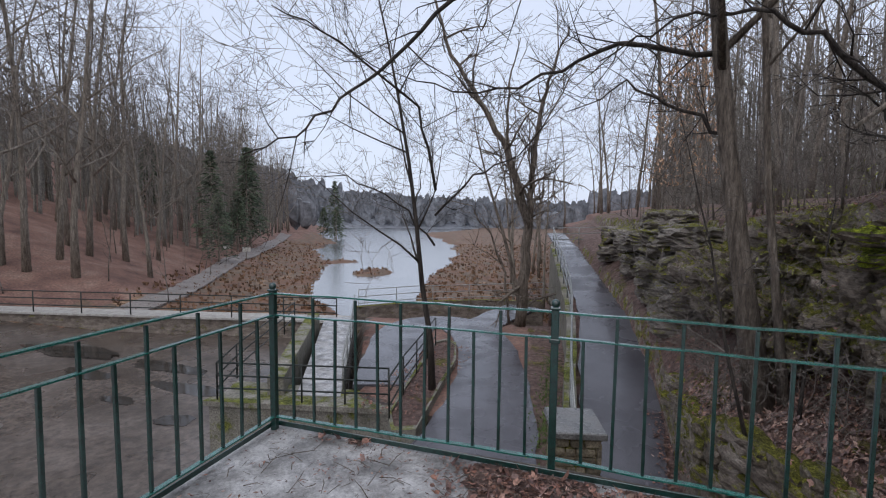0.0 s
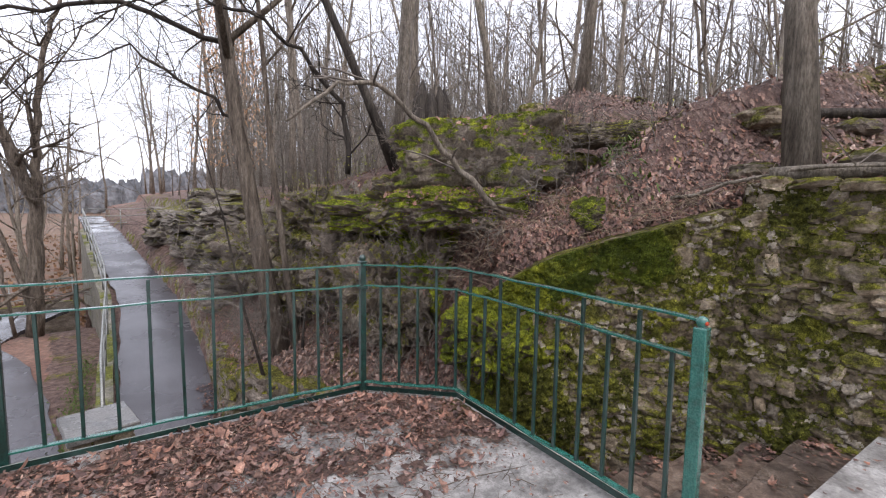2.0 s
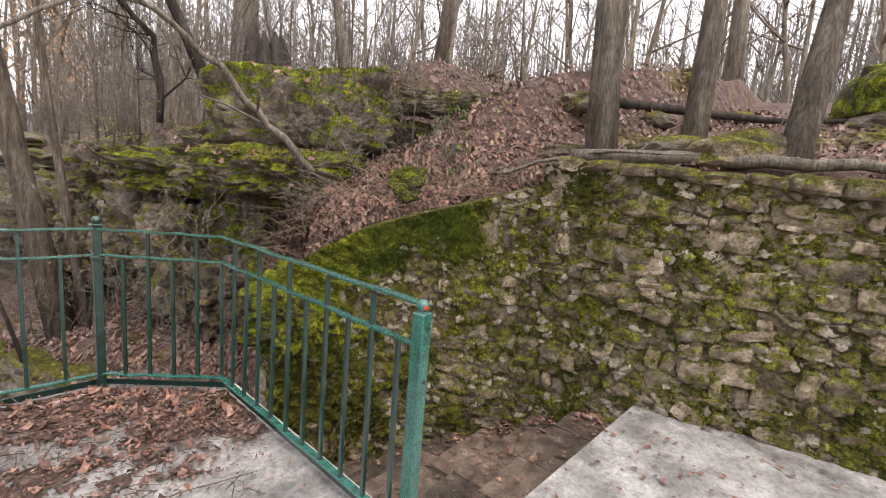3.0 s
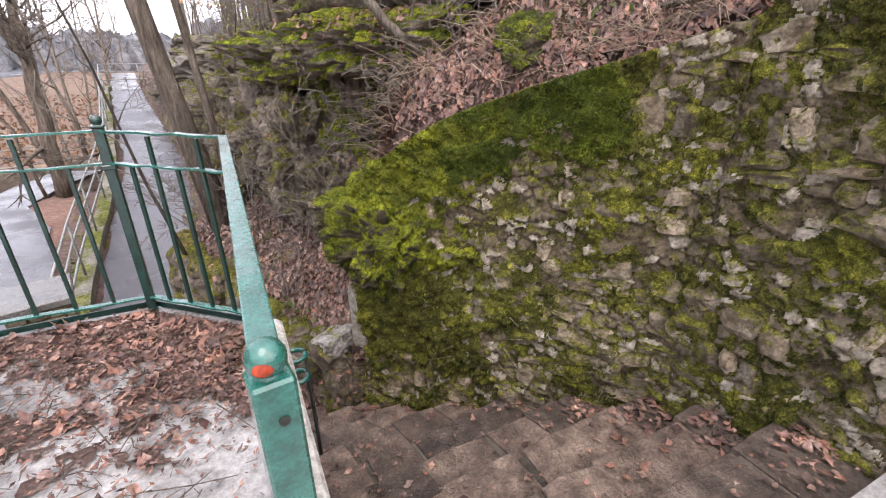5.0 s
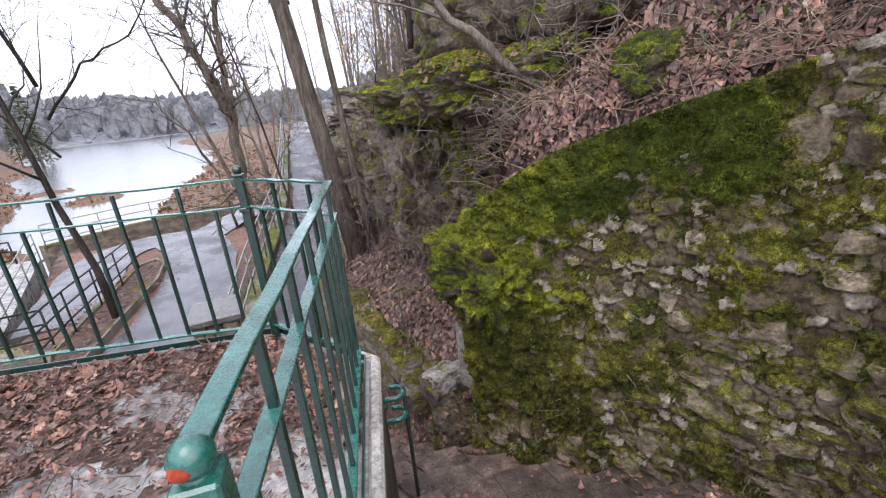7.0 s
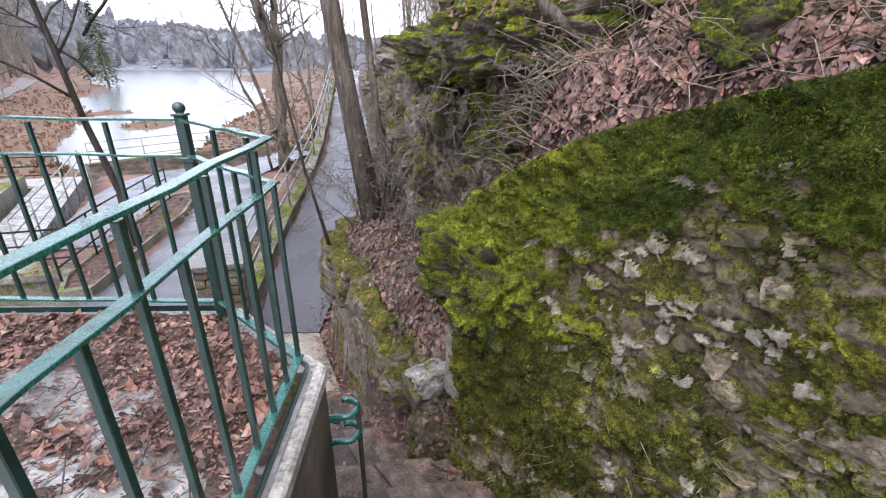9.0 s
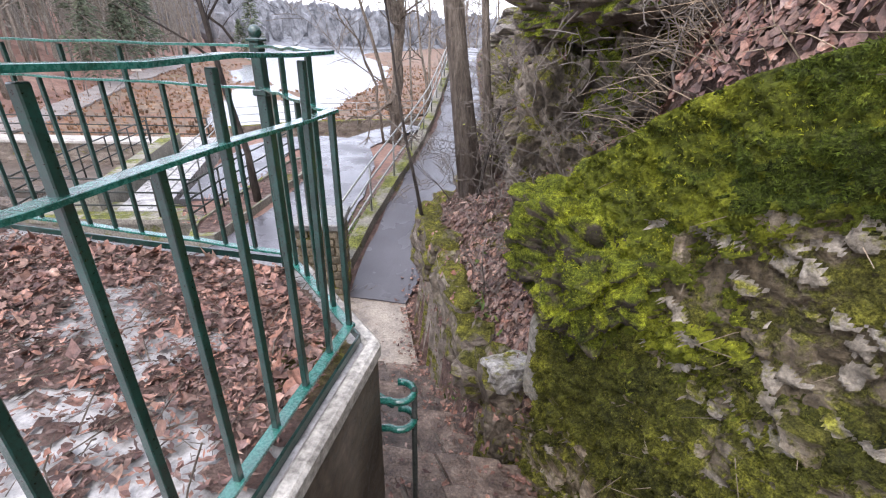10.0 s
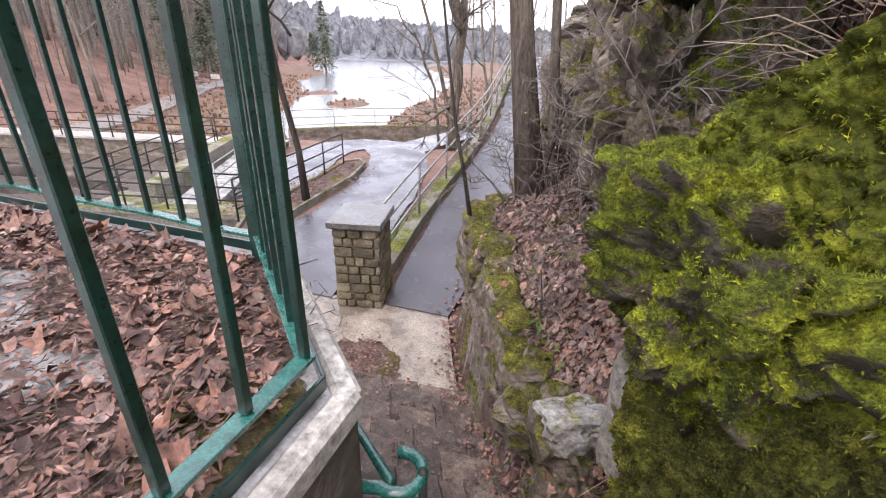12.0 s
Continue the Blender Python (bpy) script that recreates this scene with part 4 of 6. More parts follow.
us = list(np.linspace(0, 2.0, 50)) + list(np.linspace(2.0, WALL_LEN, 760))[1:]
nu, nv = len(us) - 1, 220
look_of = np.zeros((nu + 1, nv + 1), int)
for i, u in enumerate(us):
    (x, y), (ox, oy) = wall_at(u)
    z0, z1 = wall_foot(y) - 0.35, wall_top(y)
    for j in range(nv + 1):
        z = lerp(z0, z1, j / nv)
        edge = z1 - z
        w1, w2 = noise.noise((u * 5, z * 5, 3)), noise.noise((u * 5, z * 5, 8))
        n1, n2 = noise.noise((x * 19, y * 19, z * 26)), noise.noise((x * 46, y * 46, z * 58))
        # flattish stones bedded in mortar
        dist, at_ = noise.voronoi((u * 11 + 0.55 * w1 + 0.25 * n1, z * 18 + 0.65 * w2 + 0.25 * n2, 0.5))
        tone = noise.cell((at_[0].x * 31.7, at_[0].y * 17.3, 5))
        joint = float(sstep(0.03, 0.20, dist[1] - dist[0]))
        b = bulge(x, y, z, edge) + 0.018 * noise.noise((x * 8, y * 8, z * 11)) + 0.012 * n1 + 0.007 * n2
        end = float(sstep(1.9, 2.5, y))
        proud = tone > -0.15 + 0.75 * end
        b += (joint - 1) * 0.013 + joint * (0.010 * (tone + 0.3) if proud else -0.006)
        g = noise.noise((x * 1.4 + 4, y * 1.4, z * 1.8)) + 0.55 * noise.noise((x * 5 + 9, y * 5, z * 6)) + 0.45 * noise.noise((x * 15, y * 15 + 3, z * 17)) + 0.25 * n2
        g += 0.20 * (1 - joint) - (0.34 * joint if proud else -0.04)
        if y > 1.55 + 0.15 * w2:
            g += 0.9 * math.exp(-(edge / 0.28) ** 2) + 0.55 * float(sstep(2.0, 2.9, y)) * float(sstep(-1.2, 0.1, z))
        lim = 0.10
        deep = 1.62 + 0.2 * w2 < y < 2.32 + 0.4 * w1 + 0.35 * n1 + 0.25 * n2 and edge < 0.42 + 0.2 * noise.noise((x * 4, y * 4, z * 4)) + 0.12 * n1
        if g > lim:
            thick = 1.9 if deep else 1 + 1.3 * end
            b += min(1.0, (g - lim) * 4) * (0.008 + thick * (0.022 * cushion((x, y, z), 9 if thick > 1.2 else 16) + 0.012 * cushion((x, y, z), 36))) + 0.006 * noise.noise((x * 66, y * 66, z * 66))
            # Bright moss above, olive below the boulder: its shade is put into colour by height
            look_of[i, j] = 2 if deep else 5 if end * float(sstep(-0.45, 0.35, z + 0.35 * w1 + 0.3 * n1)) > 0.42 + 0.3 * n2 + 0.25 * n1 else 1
        elif proud and joint > 0.45 + 0.9 * n1 + 0.5 * n2:
            look_of[i, j] = 3 if tone > 0.45 else 4
        so.v.append(Vector((x + ox * b, y + oy * b, z)))
    so.v.append(Vector((x - ox * 0.42, y - oy * 0.42, z1 + 0.02)))
    so.v.append(Vector((x - ox * 0.42, y - oy * 0.42, z0)))
k = nv + 3
which = []
for i in range(nu):
    for j in range(k):
        j2 = (j + 1) % k
        so.f.append((i * k + j, i * k + j2, (i + 1) * k + j2, (i + 1) * k + j))
        which.append(look_of[i, j] if j < nv else 0)
so.f.append(tuple(range(k)))
so.f.append(tuple(nu * k + j for j in reversed(range(k))))
which += [0, 0]
core = so.mesh("wall_core", True)
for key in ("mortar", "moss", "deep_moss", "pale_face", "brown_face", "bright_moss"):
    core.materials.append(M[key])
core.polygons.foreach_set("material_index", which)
obj("wall_core", core, None, wall)


def stone_mesh(seed, cuts=2, amp=0.16, name="stone"):
    """A rough unit stone with broken corners and an uneven face."""
    r = random.Random(seed)
    bm = bmesh.new()
    bmesh.ops.create_cube(bm, size=1)
    bmesh.ops.subdivide_edges(bm, edges=bm.edges[:], cuts=cuts, use_grid_fill=True)
    off = Vector((r.uniform(0, 50), r.uniform(0, 50), r.uniform(0, 50)))
    for v in bm.verts:
        p = v.co.copy()
        q = Vector([math.copysign(abs(c * 2) ** 1.0, c) for c in p])
        l = (abs(q.x) ** 5 + abs(q.y) ** 5 + abs(q.z) ** 5) ** 0.2
        v.co = q / max(l, 0.01) * max(abs(q.x), abs(q.y), abs(q.z)) * 0.5
        v.co += noise.noise_vector(v.co * 1.9 + off) * amp + noise.noise_vector(v.co * 5 + off) * amp * 0.35
    me = bpy.data.meshes.new(name)
    bm.to_mesh(me)
    bm.free()
    return me


def face_matrix(x, y, z, ox, oy, w, h, d, turn=0.0, tip=0.0):
    """Stone of width w, height h, depth d, set in a wall with outward normal (ox, oy)."""
    m = Matrix(((oy, -ox, 0, x), (-ox, -oy, 0, y), (0, 0, 1, z), (0, 0, 0, 1)))
    return m @ pose(0, 0, 0, tip, turn, 0) @ Matrix.Diagonal((w, d, h, 1))


stones = [stone_mesh(100 + i, 3, 0.15) for i in range(14)]
for me in stones:
    me.materials.append(M["stone"])
RW = random.Random(17)
count = 0
z = -1.75
while z < 1.66:
    h = RW.choice((0.07, 0.09, 0.11, 0.14, 0.19))
    u = 2.3 + RW.uniform(0, 0.2)
    while u < WALL_LEN - 0.05:
        w = RW.choice((0.07, 0.09, 0.11, 0.14, 0.17, 0.21, 0.26)) * RW.uniform(0.8, 1.2)
        (x, y), (ox, oy) = wall_at(u + w / 2)
        zc = z + h / 2 + 0.05 * math.sin(u * 2.1 + z * 4) + RW.uniform(-0.025, 0.025)
        if RW.random() < 0.52:
            u += w * 0.7
            continue
        if wall_foot(y) - 0.12 < zc - h * 0.3 and zc + h * 0.42 < wall_top(y) and count < 420 and not (1.6 < y < 2.5 and wall_top(y) - zc < 0.42) and not (y > 2.5 and zc > -0.35) and not (y > 1.7 and zc > 0.1 and w * h > 0.016):
            out = bulge(x, y, zc, wall_top(y) - zc) - 0.052 + RW.uniform(-0.012, 0.012)
            hh = h * RW.uniform(0.75, 1.12)
            obj("stone", RW.choice(stones), None, wall, m=face_matrix(x + ox * out, y + oy * out, zc, ox, oy, w * 0.97, hh, 0.15, RW.uniform(-16, 16), RW.uniform(-6, 6)))
            count += 1
        u += w + 0.008
    z += h * 0.94
# broad beige blocks high in the wall beside the moss
for u, z, w, h in ((4.55, 1.36, 0.46, 0.15), (4.12, 1.20, 0.34, 0.17), (4.98, 1.22, 0.30, 0.13), (4.58, 1.02, 0.38, 0.14), (3.75, 1.38, 0.36, 0.14), (3.62, 1.08, 0.28, 0.16), (3.2, 1.25, 0.34, 0.15)):
    (x, y), (ox, oy) = wall_at(u)
    out = bulge(x, y, z, wall_top(y) - z) - 0.058
    obj("stone", stones[int(u * 10) % 14], None, wall, m=face_matrix(x + ox * out, y + oy * out, z, ox, oy, w, h, 0.17, RW.uniform(-6, 6), RW.uniform(-4, 4)))
# cap stones
u = 0.3
while u < 6.0:
    w = RW.uniform(0.14, 0.32)
    (x, y), (ox, oy) = wall_at(u + w / 2)
    if y < 1.15:
        obj("cap_stone", RW.choice(stones), None, wall, m=face_matrix(x - ox * 0.10, y - oy * 0.10, wall_top(y) - 0.01, ox, oy, w, RW.uniform(0.07, 0.12), 0.32, RW.uniform(-8, 8), RW.uniform(-6, 6)))
    u += w

# ---- rocks ----
def rock_mesh(seed, sub=3, boxy=4.0, rough=0.16, strata=0.0, freq=1.6, moss_f=0.0, broken=0.0, size=(1, 1, 1)):
    r = random.Random(seed)
    off = Vector((r.uniform(0, 90), r.uniform(0, 90), r.uniform(0, 90)))
    bm = bmesh.new()
    bmesh.ops.create_icosphere(bm, subdivisions=sub, radius=1)
    for v in bm.verts:
        p = v.co
        l = (abs(p.x) ** boxy + abs(p.y) ** boxy + abs(p.z) ** boxy) ** (1 / boxy)
        q = p / l
        n = noise.noise(q * freq + off) * rough + noise.noise(q * freq * 2.7 + off) * rough * 0.5 + noise.noise(q * freq * 7 + off) * rough * 0.30 + noise.noise(q * freq * 17 + off) * rough * 0.12
        if strata:
            band = math.floor((q.z + 0.12 * noise.noise(q * 2 + off)) * strata)
            n += 0.14 * noise.noise(Vector((band * 3.7, off.x, q.x * 0.8))) * (1 - abs(p.z))
        w = Vector((q.x * size[0], q.y * size[1], q.z * size[2]))
        if broken:
            # split into blocks along joints
            dist, at_ = noise.voronoi(Vector((w.x * 3.4, w.y * 3.4, w.z * 2.4)) * (2.1 if max(size) < 0.5 else 1.0) + off + 0.2 * noise.noise_vector(w * 5 + off))
            n += broken * (noise.cell(at_[0] * 9.1) - 0.9 * (1 - float(sstep(0.0, 0.14, dist[1] - dist[0]))))
        if moss_f:
            soft = max(0.0, min(1.0, 0.6 + 1.2 * noise.noise(w * 4 + off)))
            n += soft * (0.035 * cushion(w + off, moss_f) + 0.016 * cushion(w + off, moss_f * 2.7)) / min(size)
        v.co = q * (1 + n)
    me = bpy.data.meshes.new("rock")
    bm.to_mesh(me)
    bm.free()
    me.polygons.foreach_set("use_smooth", [sub > 5] * len(me.polygons))
    return me


def rock(name, label, seed, at, size, rz=0.0, tip=0.0, material="rock", sub=3, boxy=4.0, rough=0.16, strata=3.0, group="", freq=1.6, moss_f=0.0, broken=0.0):
    me = rock_mesh(seed, sub, boxy, rough, strata, freq, moss_f, broken, size)
    ob = obj(name, me, M[material], m=pose(*at, tip, 0, rz) @ Matrix.Diagonal((*size, 1)))
    return tagged(ob, label, "rock", group)


rock("mossy_boulder", "rounded boulder under bright green moss at the wall's end", 1, (3.37, 2.93, 0.11), (0.42, 0.45, 0.37), 35, 8, "mossboulder", 6, 2.4, 0.24, 0, "", 2.2, 8, 0.17)
rock("mossy_boulder", "mossy lump of rock on the end of the wall", 9, (3.58, 2.86, 0.28), (0.30, 0.28, 0.26), 15, 0, "mossboulder", 5, 2.4, 0.26, 0, "", 2.4, 10, 0.10)
rock("ledge_rock", "blocky moss-topped rock on the leafy slope", 3, (3.98, 4.08, 2.06), (1.0, 0.46, 0.40), -54.7, 0, "ledge", 6, 9.0, 0.10, 0, "", 1.7, 9, 0.06)
rock("ledge_rock", "mossy overhanging rock slab above a dark hollow", 4, (3.80, 4.00, 1.47), (0.82, 0.50, 0.22), -55, 14, "ledge", 6, 5.0, 0.16, 0, "", 2.4, 9, 0.07)
rock("ledge_rock", "moss-edged rock slab over a hollow", 5, (3.35, 5.45, 1.30), (0.72, 0.46, 0.25), -52, 6, "ledge", 5, 5, 0.2, 0, "", 1.8, 9, 0.12)
rock("ledge_rock", "dark broken rock standing in the hollow", 10, (3.72, 4.75, 0.50), (0.5, 0.32, 0.62), -50, 0, "ledge", 5, 4.0, 0.34, 0, "", 3.0, 0, 0.10)
rock("slope_stone", "rounded mossy stone on the leafy slope", 11, (4.12, 2.45, 1.36), (0.16, 0.14, 0.15), 20, 0, "mossboulder", 5, 3.0, 0.16, 0, "", 2.0, 14)
rock("slope_stone", "dark mossy rock edge breaking the leafy slope", 13, (4.98, 2.98, 2.28), (0.50, 0.20, 0.13), -52, 0, "mossrock", 5, 5.0, 0.2, 0, "", 2.2, 0, 0.10)
rock("slope_stone", "dark rock edge under leaves near the crest", 14, (5.75, 2.35, 2.36), (0.42, 0.22, 0.12), -48, 0, "rock", 5, 5.0, 0.2, 0, "", 2.2, 0, 0.10)
rock("slope_stone", "flat pale stone lying on the leafy slope", 12, (5.17, 2.30, 2.13), (0.16, 0.10, 0.05), -50, 12, "pale", 3, 5.0, 0.14, 0)
rock("pale_stone", "pale grey broken stone on the leafy ledge", 6, (2.92, 3.34, -1.01), (0.16, 0.13, 0.095), 32, -16, "pale", 4, 9.0, 0.13, 0, "", 1.3, 0, 0.10)
rock("ledge_rock", "dark mossy rock below the pale stone", 7, (2.98, 3.36, -1.56), (0.25, 0.34, 0.42), 10, 0, "mossrock", 5, 3, 0.28, 0, "", 2.2)
rock("edge_stone", "upright squared stone at the end of the wall", 8, (3.085, 3.02, -0.62), (0.05, 0.08, 0.30), 40, 0, "pale_edge", 4, 5, 0.10, 0)
for i, (x, y, z, sx, sy, sz, rz) in enumerate(((3.14, 5.25, 0.30, 0.45, 0.5, 0.62, 10), (3.05, 6.3, 0.55, 0.5, 0.5, 0.55, 40), (2.62, 7.6, 0.0, 0.42, 0.7, 0.5, -12), (3.1, 7.9, 1.2, 0.6, 0.6, 0.45, 15),
                                              (2.6, 9.0, 0.2, 0.5, 0.7, 0.55, 0), (2.5, 10.4, 0.3, 0.6, 0.8, 0.6, 25), (3.3, 4.85, -0.05, 0.3, 0.4, 0.4, 0), (3.5, 5.1, 1.5, 0.5, 0.5, 0.3, -20))):
    rock("cliff_rock", "dark layered rock with moss on the cliff", 30 + i, (x, y, z), (sx, sy, sz), rz, 5, "mossrock" if i in (0, 2, 4, 6) else "rock", 5, 5.0, 0.26, 4, "cliff rocks", 2.2, 0, 0.14)
for i, (x, y, z, sx, sy, sz) in enumerate(((2.2, 12.2, -0.9, 0.75, 0.9, 0.28), (2.3, 12.4, -0.3, 0.8, 1.1, 0.3), (2.5, 12.6, 0.4, 0.8, 1.2, 0.35), (2.4, 12.8, 1.1, 0.9, 1.0, 0.3), (2.0, 14.6, -0.6, 0.7, 0.8, 0.3),
                                           (2.1, 14.8, 0.1, 0.8, 1.1, 0.3), (2.1, 15.1, 0.8, 0.75, 1.1, 0.32), (2.1, 15.2, 1.55, 0.7, 0.9, 0.3), (1.6, 17.5, 0.0, 0.7, 1.0, 0.35), (1.6, 17.7, 0.8, 0.8, 1.2, 0.35), (0.9, 20.3, 0.2, 0.7, 0.9, 0.35), (0.9, 20.5, 0.9, 0.6, 0.9, 0.3))):
    rock("ledge_slab", "grey layered rock slab beside the climbing path", 60 + i, (x, y, z), (sx, sy, sz), 10 * math.sin(i * 2.3), 3, "bare_rock", 4, 7, 0.13, 3, "layered rock slabs by the path", 1.6, 0, 0.14)
RR = random.Random(9)
for i in range(30):
    x, y = RR.uniform(4.7, 8.5), RR.uniform(-1.5, 5.5)
    sc = RR.uniform(0.12, 0.3)
    rock("slope_stone", "half-buried stone among fallen leaves", 90 + i, (x, y, gz(x, y) + sc * 0.1), (sc * 1.4, sc, sc * 0.55), RR.uniform(0, 180), 8, RR.choice(("rock", "mossrock", "stone")), 3, 3, 0.2, 2, "stones on the slope")
rock("mossy_boulder", "large boulder capped with bright moss up the slope", 130, (8.6, -1.0, gz(8.6, -1.0) + 0.25), (0.9, 0.7, 0.5), 20, 0, "mossboulder", 4, 3, 0.18, 0)
RL = random.Random(31)
for i in range(44):
    y = 3.45 + 3.6 * (i % 36) / 36 + RL.uniform(-0.06, 0.06) if i < 36 else RL.uniform(7, 9.5)
    x = float(np.interp(y, EDGE_Y, EDGE_X)) + RL.uniform(0.10, 0.18)
    sc = RL.uniform(0.09, 0.17)
    rock("verge_stone", "mossy stone along the foot of the leafy bank", 140 + i, (x, y, gz(x + 0.12, y) - (0.08, 0.3, 0.62)[i % 3] * min(1, 0.25 + 0.3 * (y - 3.4))), (sc, sc * 1.5, sc * 0.9), RL.uniform(-15, 45), 6, RL.choice(("mossrock", "rock", "rock")), 3, 4.0, 0.2, 2, "stones along the bank", 1.8, 12)

# ---- tufts of moss on the wall and boulders ----
def tufts(name, meshes, count, length, label, material, seed):
    """Short upright moss shoots over the faces of (mesh, matrix, mask) surfaces, joined."""
    C, Nn, Ar = [], [], []
    for me, m, keep in meshes:
        k = len(me.polygons)
        c, nn, ar, mi = np.zeros(k * 3), np.zeros(k * 3), np.zeros(k), np.zeros(k, np.int32)
        me.polygons.foreach_get("center", c)
        me.polygons.foreach_get("normal", nn)
        me.polygons.foreach_get("area", ar)
        me.polygons.foreach_get("material_index", mi)
        mm = np.array(m)
        c = c.reshape(-1, 3) @ mm[:3, :3].T + mm[:3, 3]
        nn = nn.reshape(-1, 3) @ np.linalg.inv(mm[:3, :3])
        nn /= np.maximum(1e-6, np.linalg.norm(nn, axis=1))[:, None]
        ok = keep(c, nn, mi)
        scale = abs(np.linalg.det(mm[:3, :3])) ** (2 / 3)
        C.append(c[ok])
        Nn.append(nn[ok])
        Ar.append(ar[ok] * scale)
    C, Nn, Ar = np.concatenate(C), np.concatenate(Nn), np.concatenate(Ar)
    r = np.random.RandomState(seed)
    pick = r.choice(len(C), count, p=Ar / Ar.sum())
    c, nn = C[pick] + r.normal(0, 0.004, (count, 3)), Nn[pick]
    V, F = [], []
    for b in range(3):
        d = nn + r.normal(0, 0.55, (count, 3)) + (0, 0, 0.15)
        d /= np.linalg.norm(d, axis=1)[:, None]
        side = np.cross(d, r.normal(0, 1, (count, 3)))
        side /= np.linalg.norm(side, axis=1)[:, None]
        l, w = r.uniform(0.5, 1.2, (count, 1)) * length, r.uniform(0.0010, 0.0022, (count, 1))
        root = c - nn * 0.004
        V += [root - side * w, root + side * w, c + d * l]
    V = np.stack(V, 1).reshape(-1, 3)
    F = np.arange(len(V)).reshape(-1, 3)
    me = mesh_of(name, V.tolist(), F.tolist())
    return tagged(obj(name, me, M[material]), label, "moss", kind="stuff")


flat_ = Matrix()
lumps = [(ob_.data, ob_.matrix_basis.copy(), lambda c, nn, mi: (nn[:, 2] > -0.35) & (c[:, 1] < 4.2)) for ob_ in bpy.data.objects if ob_.name.startswith("mossy_boulder") and ob_.location.y > 2]
lumps.append((core, flat_, lambda c, nn, mi: mi == 5))
tufts("moss_tufts", lumps, 38000, 0.011, "bright yellow-green moss shoots over the boulders", "moss_tip", 5)
tufts("moss_tufts", [(core, flat_, lambda c, nn, mi: (mi == 1) & (c[:, 1] > 0.2))], 26000, 0.010, "olive moss shoots in patches on the stone wall", "moss_tip_olive", 6)
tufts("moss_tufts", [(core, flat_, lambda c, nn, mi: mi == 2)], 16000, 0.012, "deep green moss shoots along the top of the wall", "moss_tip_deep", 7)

# ---- gate pillar and retaining wall of the climbing path ----
pillar = thing("stone_pillar", "squared stone pillar with a wet flat cap", "pillar")
pm = pose(-0.195, 6.64, LOW, 0, 0, 14.5) @ Matrix.Diagonal((0.89, 0.93, 1.065, 1))
pillar.matrix_basis = pm
bm = bmesh.new()
box(bm, (-0.33, -0.36, 0), (0.33, 0.36, 1.14))
part("core", bm, M["mortar"], pillar)
mas = [stone_mesh(200 + i, 1, 0.05, "block") for i in range(6)]
for me in mas:
    me.materials.append(M["masonry"])
RP = random.Random(4)


def courses(parent, length, height, at, rise=0.13):
    """Squared blocks laid in courses on a face; at(u, z) gives place and outward normal."""
    z = 0.0
    while z < height - 0.05:
        h = min(rise * RP.uniform(0.8, 1.25), height - z)
        u = 0.0
        while u < length - 0.02:
            w = min(RP.uniform(0.14, 0.34), length - u)
            (x, y, zz), (ox, oy) = at(u + w / 2, z + h / 2)
            obj("block", RP.choice(mas), None, parent, m=face_matrix(x, y, zz, ox, oy, w * 0.97, h * 0.93, 0.10, RP.uniform(-1, 1), RP.uniform(-2, 2)))
            u += w
        z += h


for side in range(4):
    nrm = ((0, -1), (1, 0), (0, 1), (-1, 0))[side]
    if side % 2 == 0:
        courses(pillar, 0.72, 1.13, lambda u, z: ((-0.36 + u, nrm[1] * 0.35, z), nrm))
    else:
        courses(pillar, 0.76, 1.13, lambda u, z: ((nrm[0] * 0.32, -0.38 + u, z), nrm))
bm = bmesh.new()
box(bm, (-0.42, -0.46, 1.135), (0.42, 0.46, 1.23), 0.015)
part("cap", bm, M["cap"], pillar, "wet flat stone cap")

RAIL_Y, RAIL_X = (7.0, 9.6, 12.7, 15, 18.4, 23.4, 25), (-0.18, -0.40, -0.52, -0.72, -1.2, -1.95, -2.2)
low_wall = Soup()
ys = list(np.arange(7.3, 26, 0.5))
for y in ys:
    x = float(np.interp(y, RAIL_Y, RAIL_X))
    t = float(path_z(y)) + 0.14
    for dx, z in ((-0.16, LOW - 0.3), (-0.13, t), (0.13, t), (0.14, LOW - 0.3)):
        low_wall.v.append(Vector((x + dx + 0.015 * math.sin(y * 3 + z), y, z)))
for i in range(len(ys) - 1):
    for c in range(4):
        c2 = (c + 1) % 4
        low_wall.f.append((i * 4 + c, i * 4 + c2, i * 4 + 4 + c2, i * 4 + 4 + c))
low_wall.f += [(0, 1, 2, 3), tuple(len(low_wall.v) - 4 + c for c in (3, 2, 1, 0))]
M["mosswall"] = mat("mossy_concrete", [(0.16, 0.15, 0.12), (0.30, 0.28, 0.24)], 2, 25, (0.6, 0.95), 0.5, 0.02, moss=(-0.05, ((0.06, 0.07, 0.02), (0.12, 0.13, 0.03), (0.20, 0.21, 0.05)), 1.6, 0.12))
tagged(obj("path_wall", low_wall.mesh("path_wall"), M["mosswall"]), "mossy concrete retaining wall of the climbing path", "wall", kind="structure")


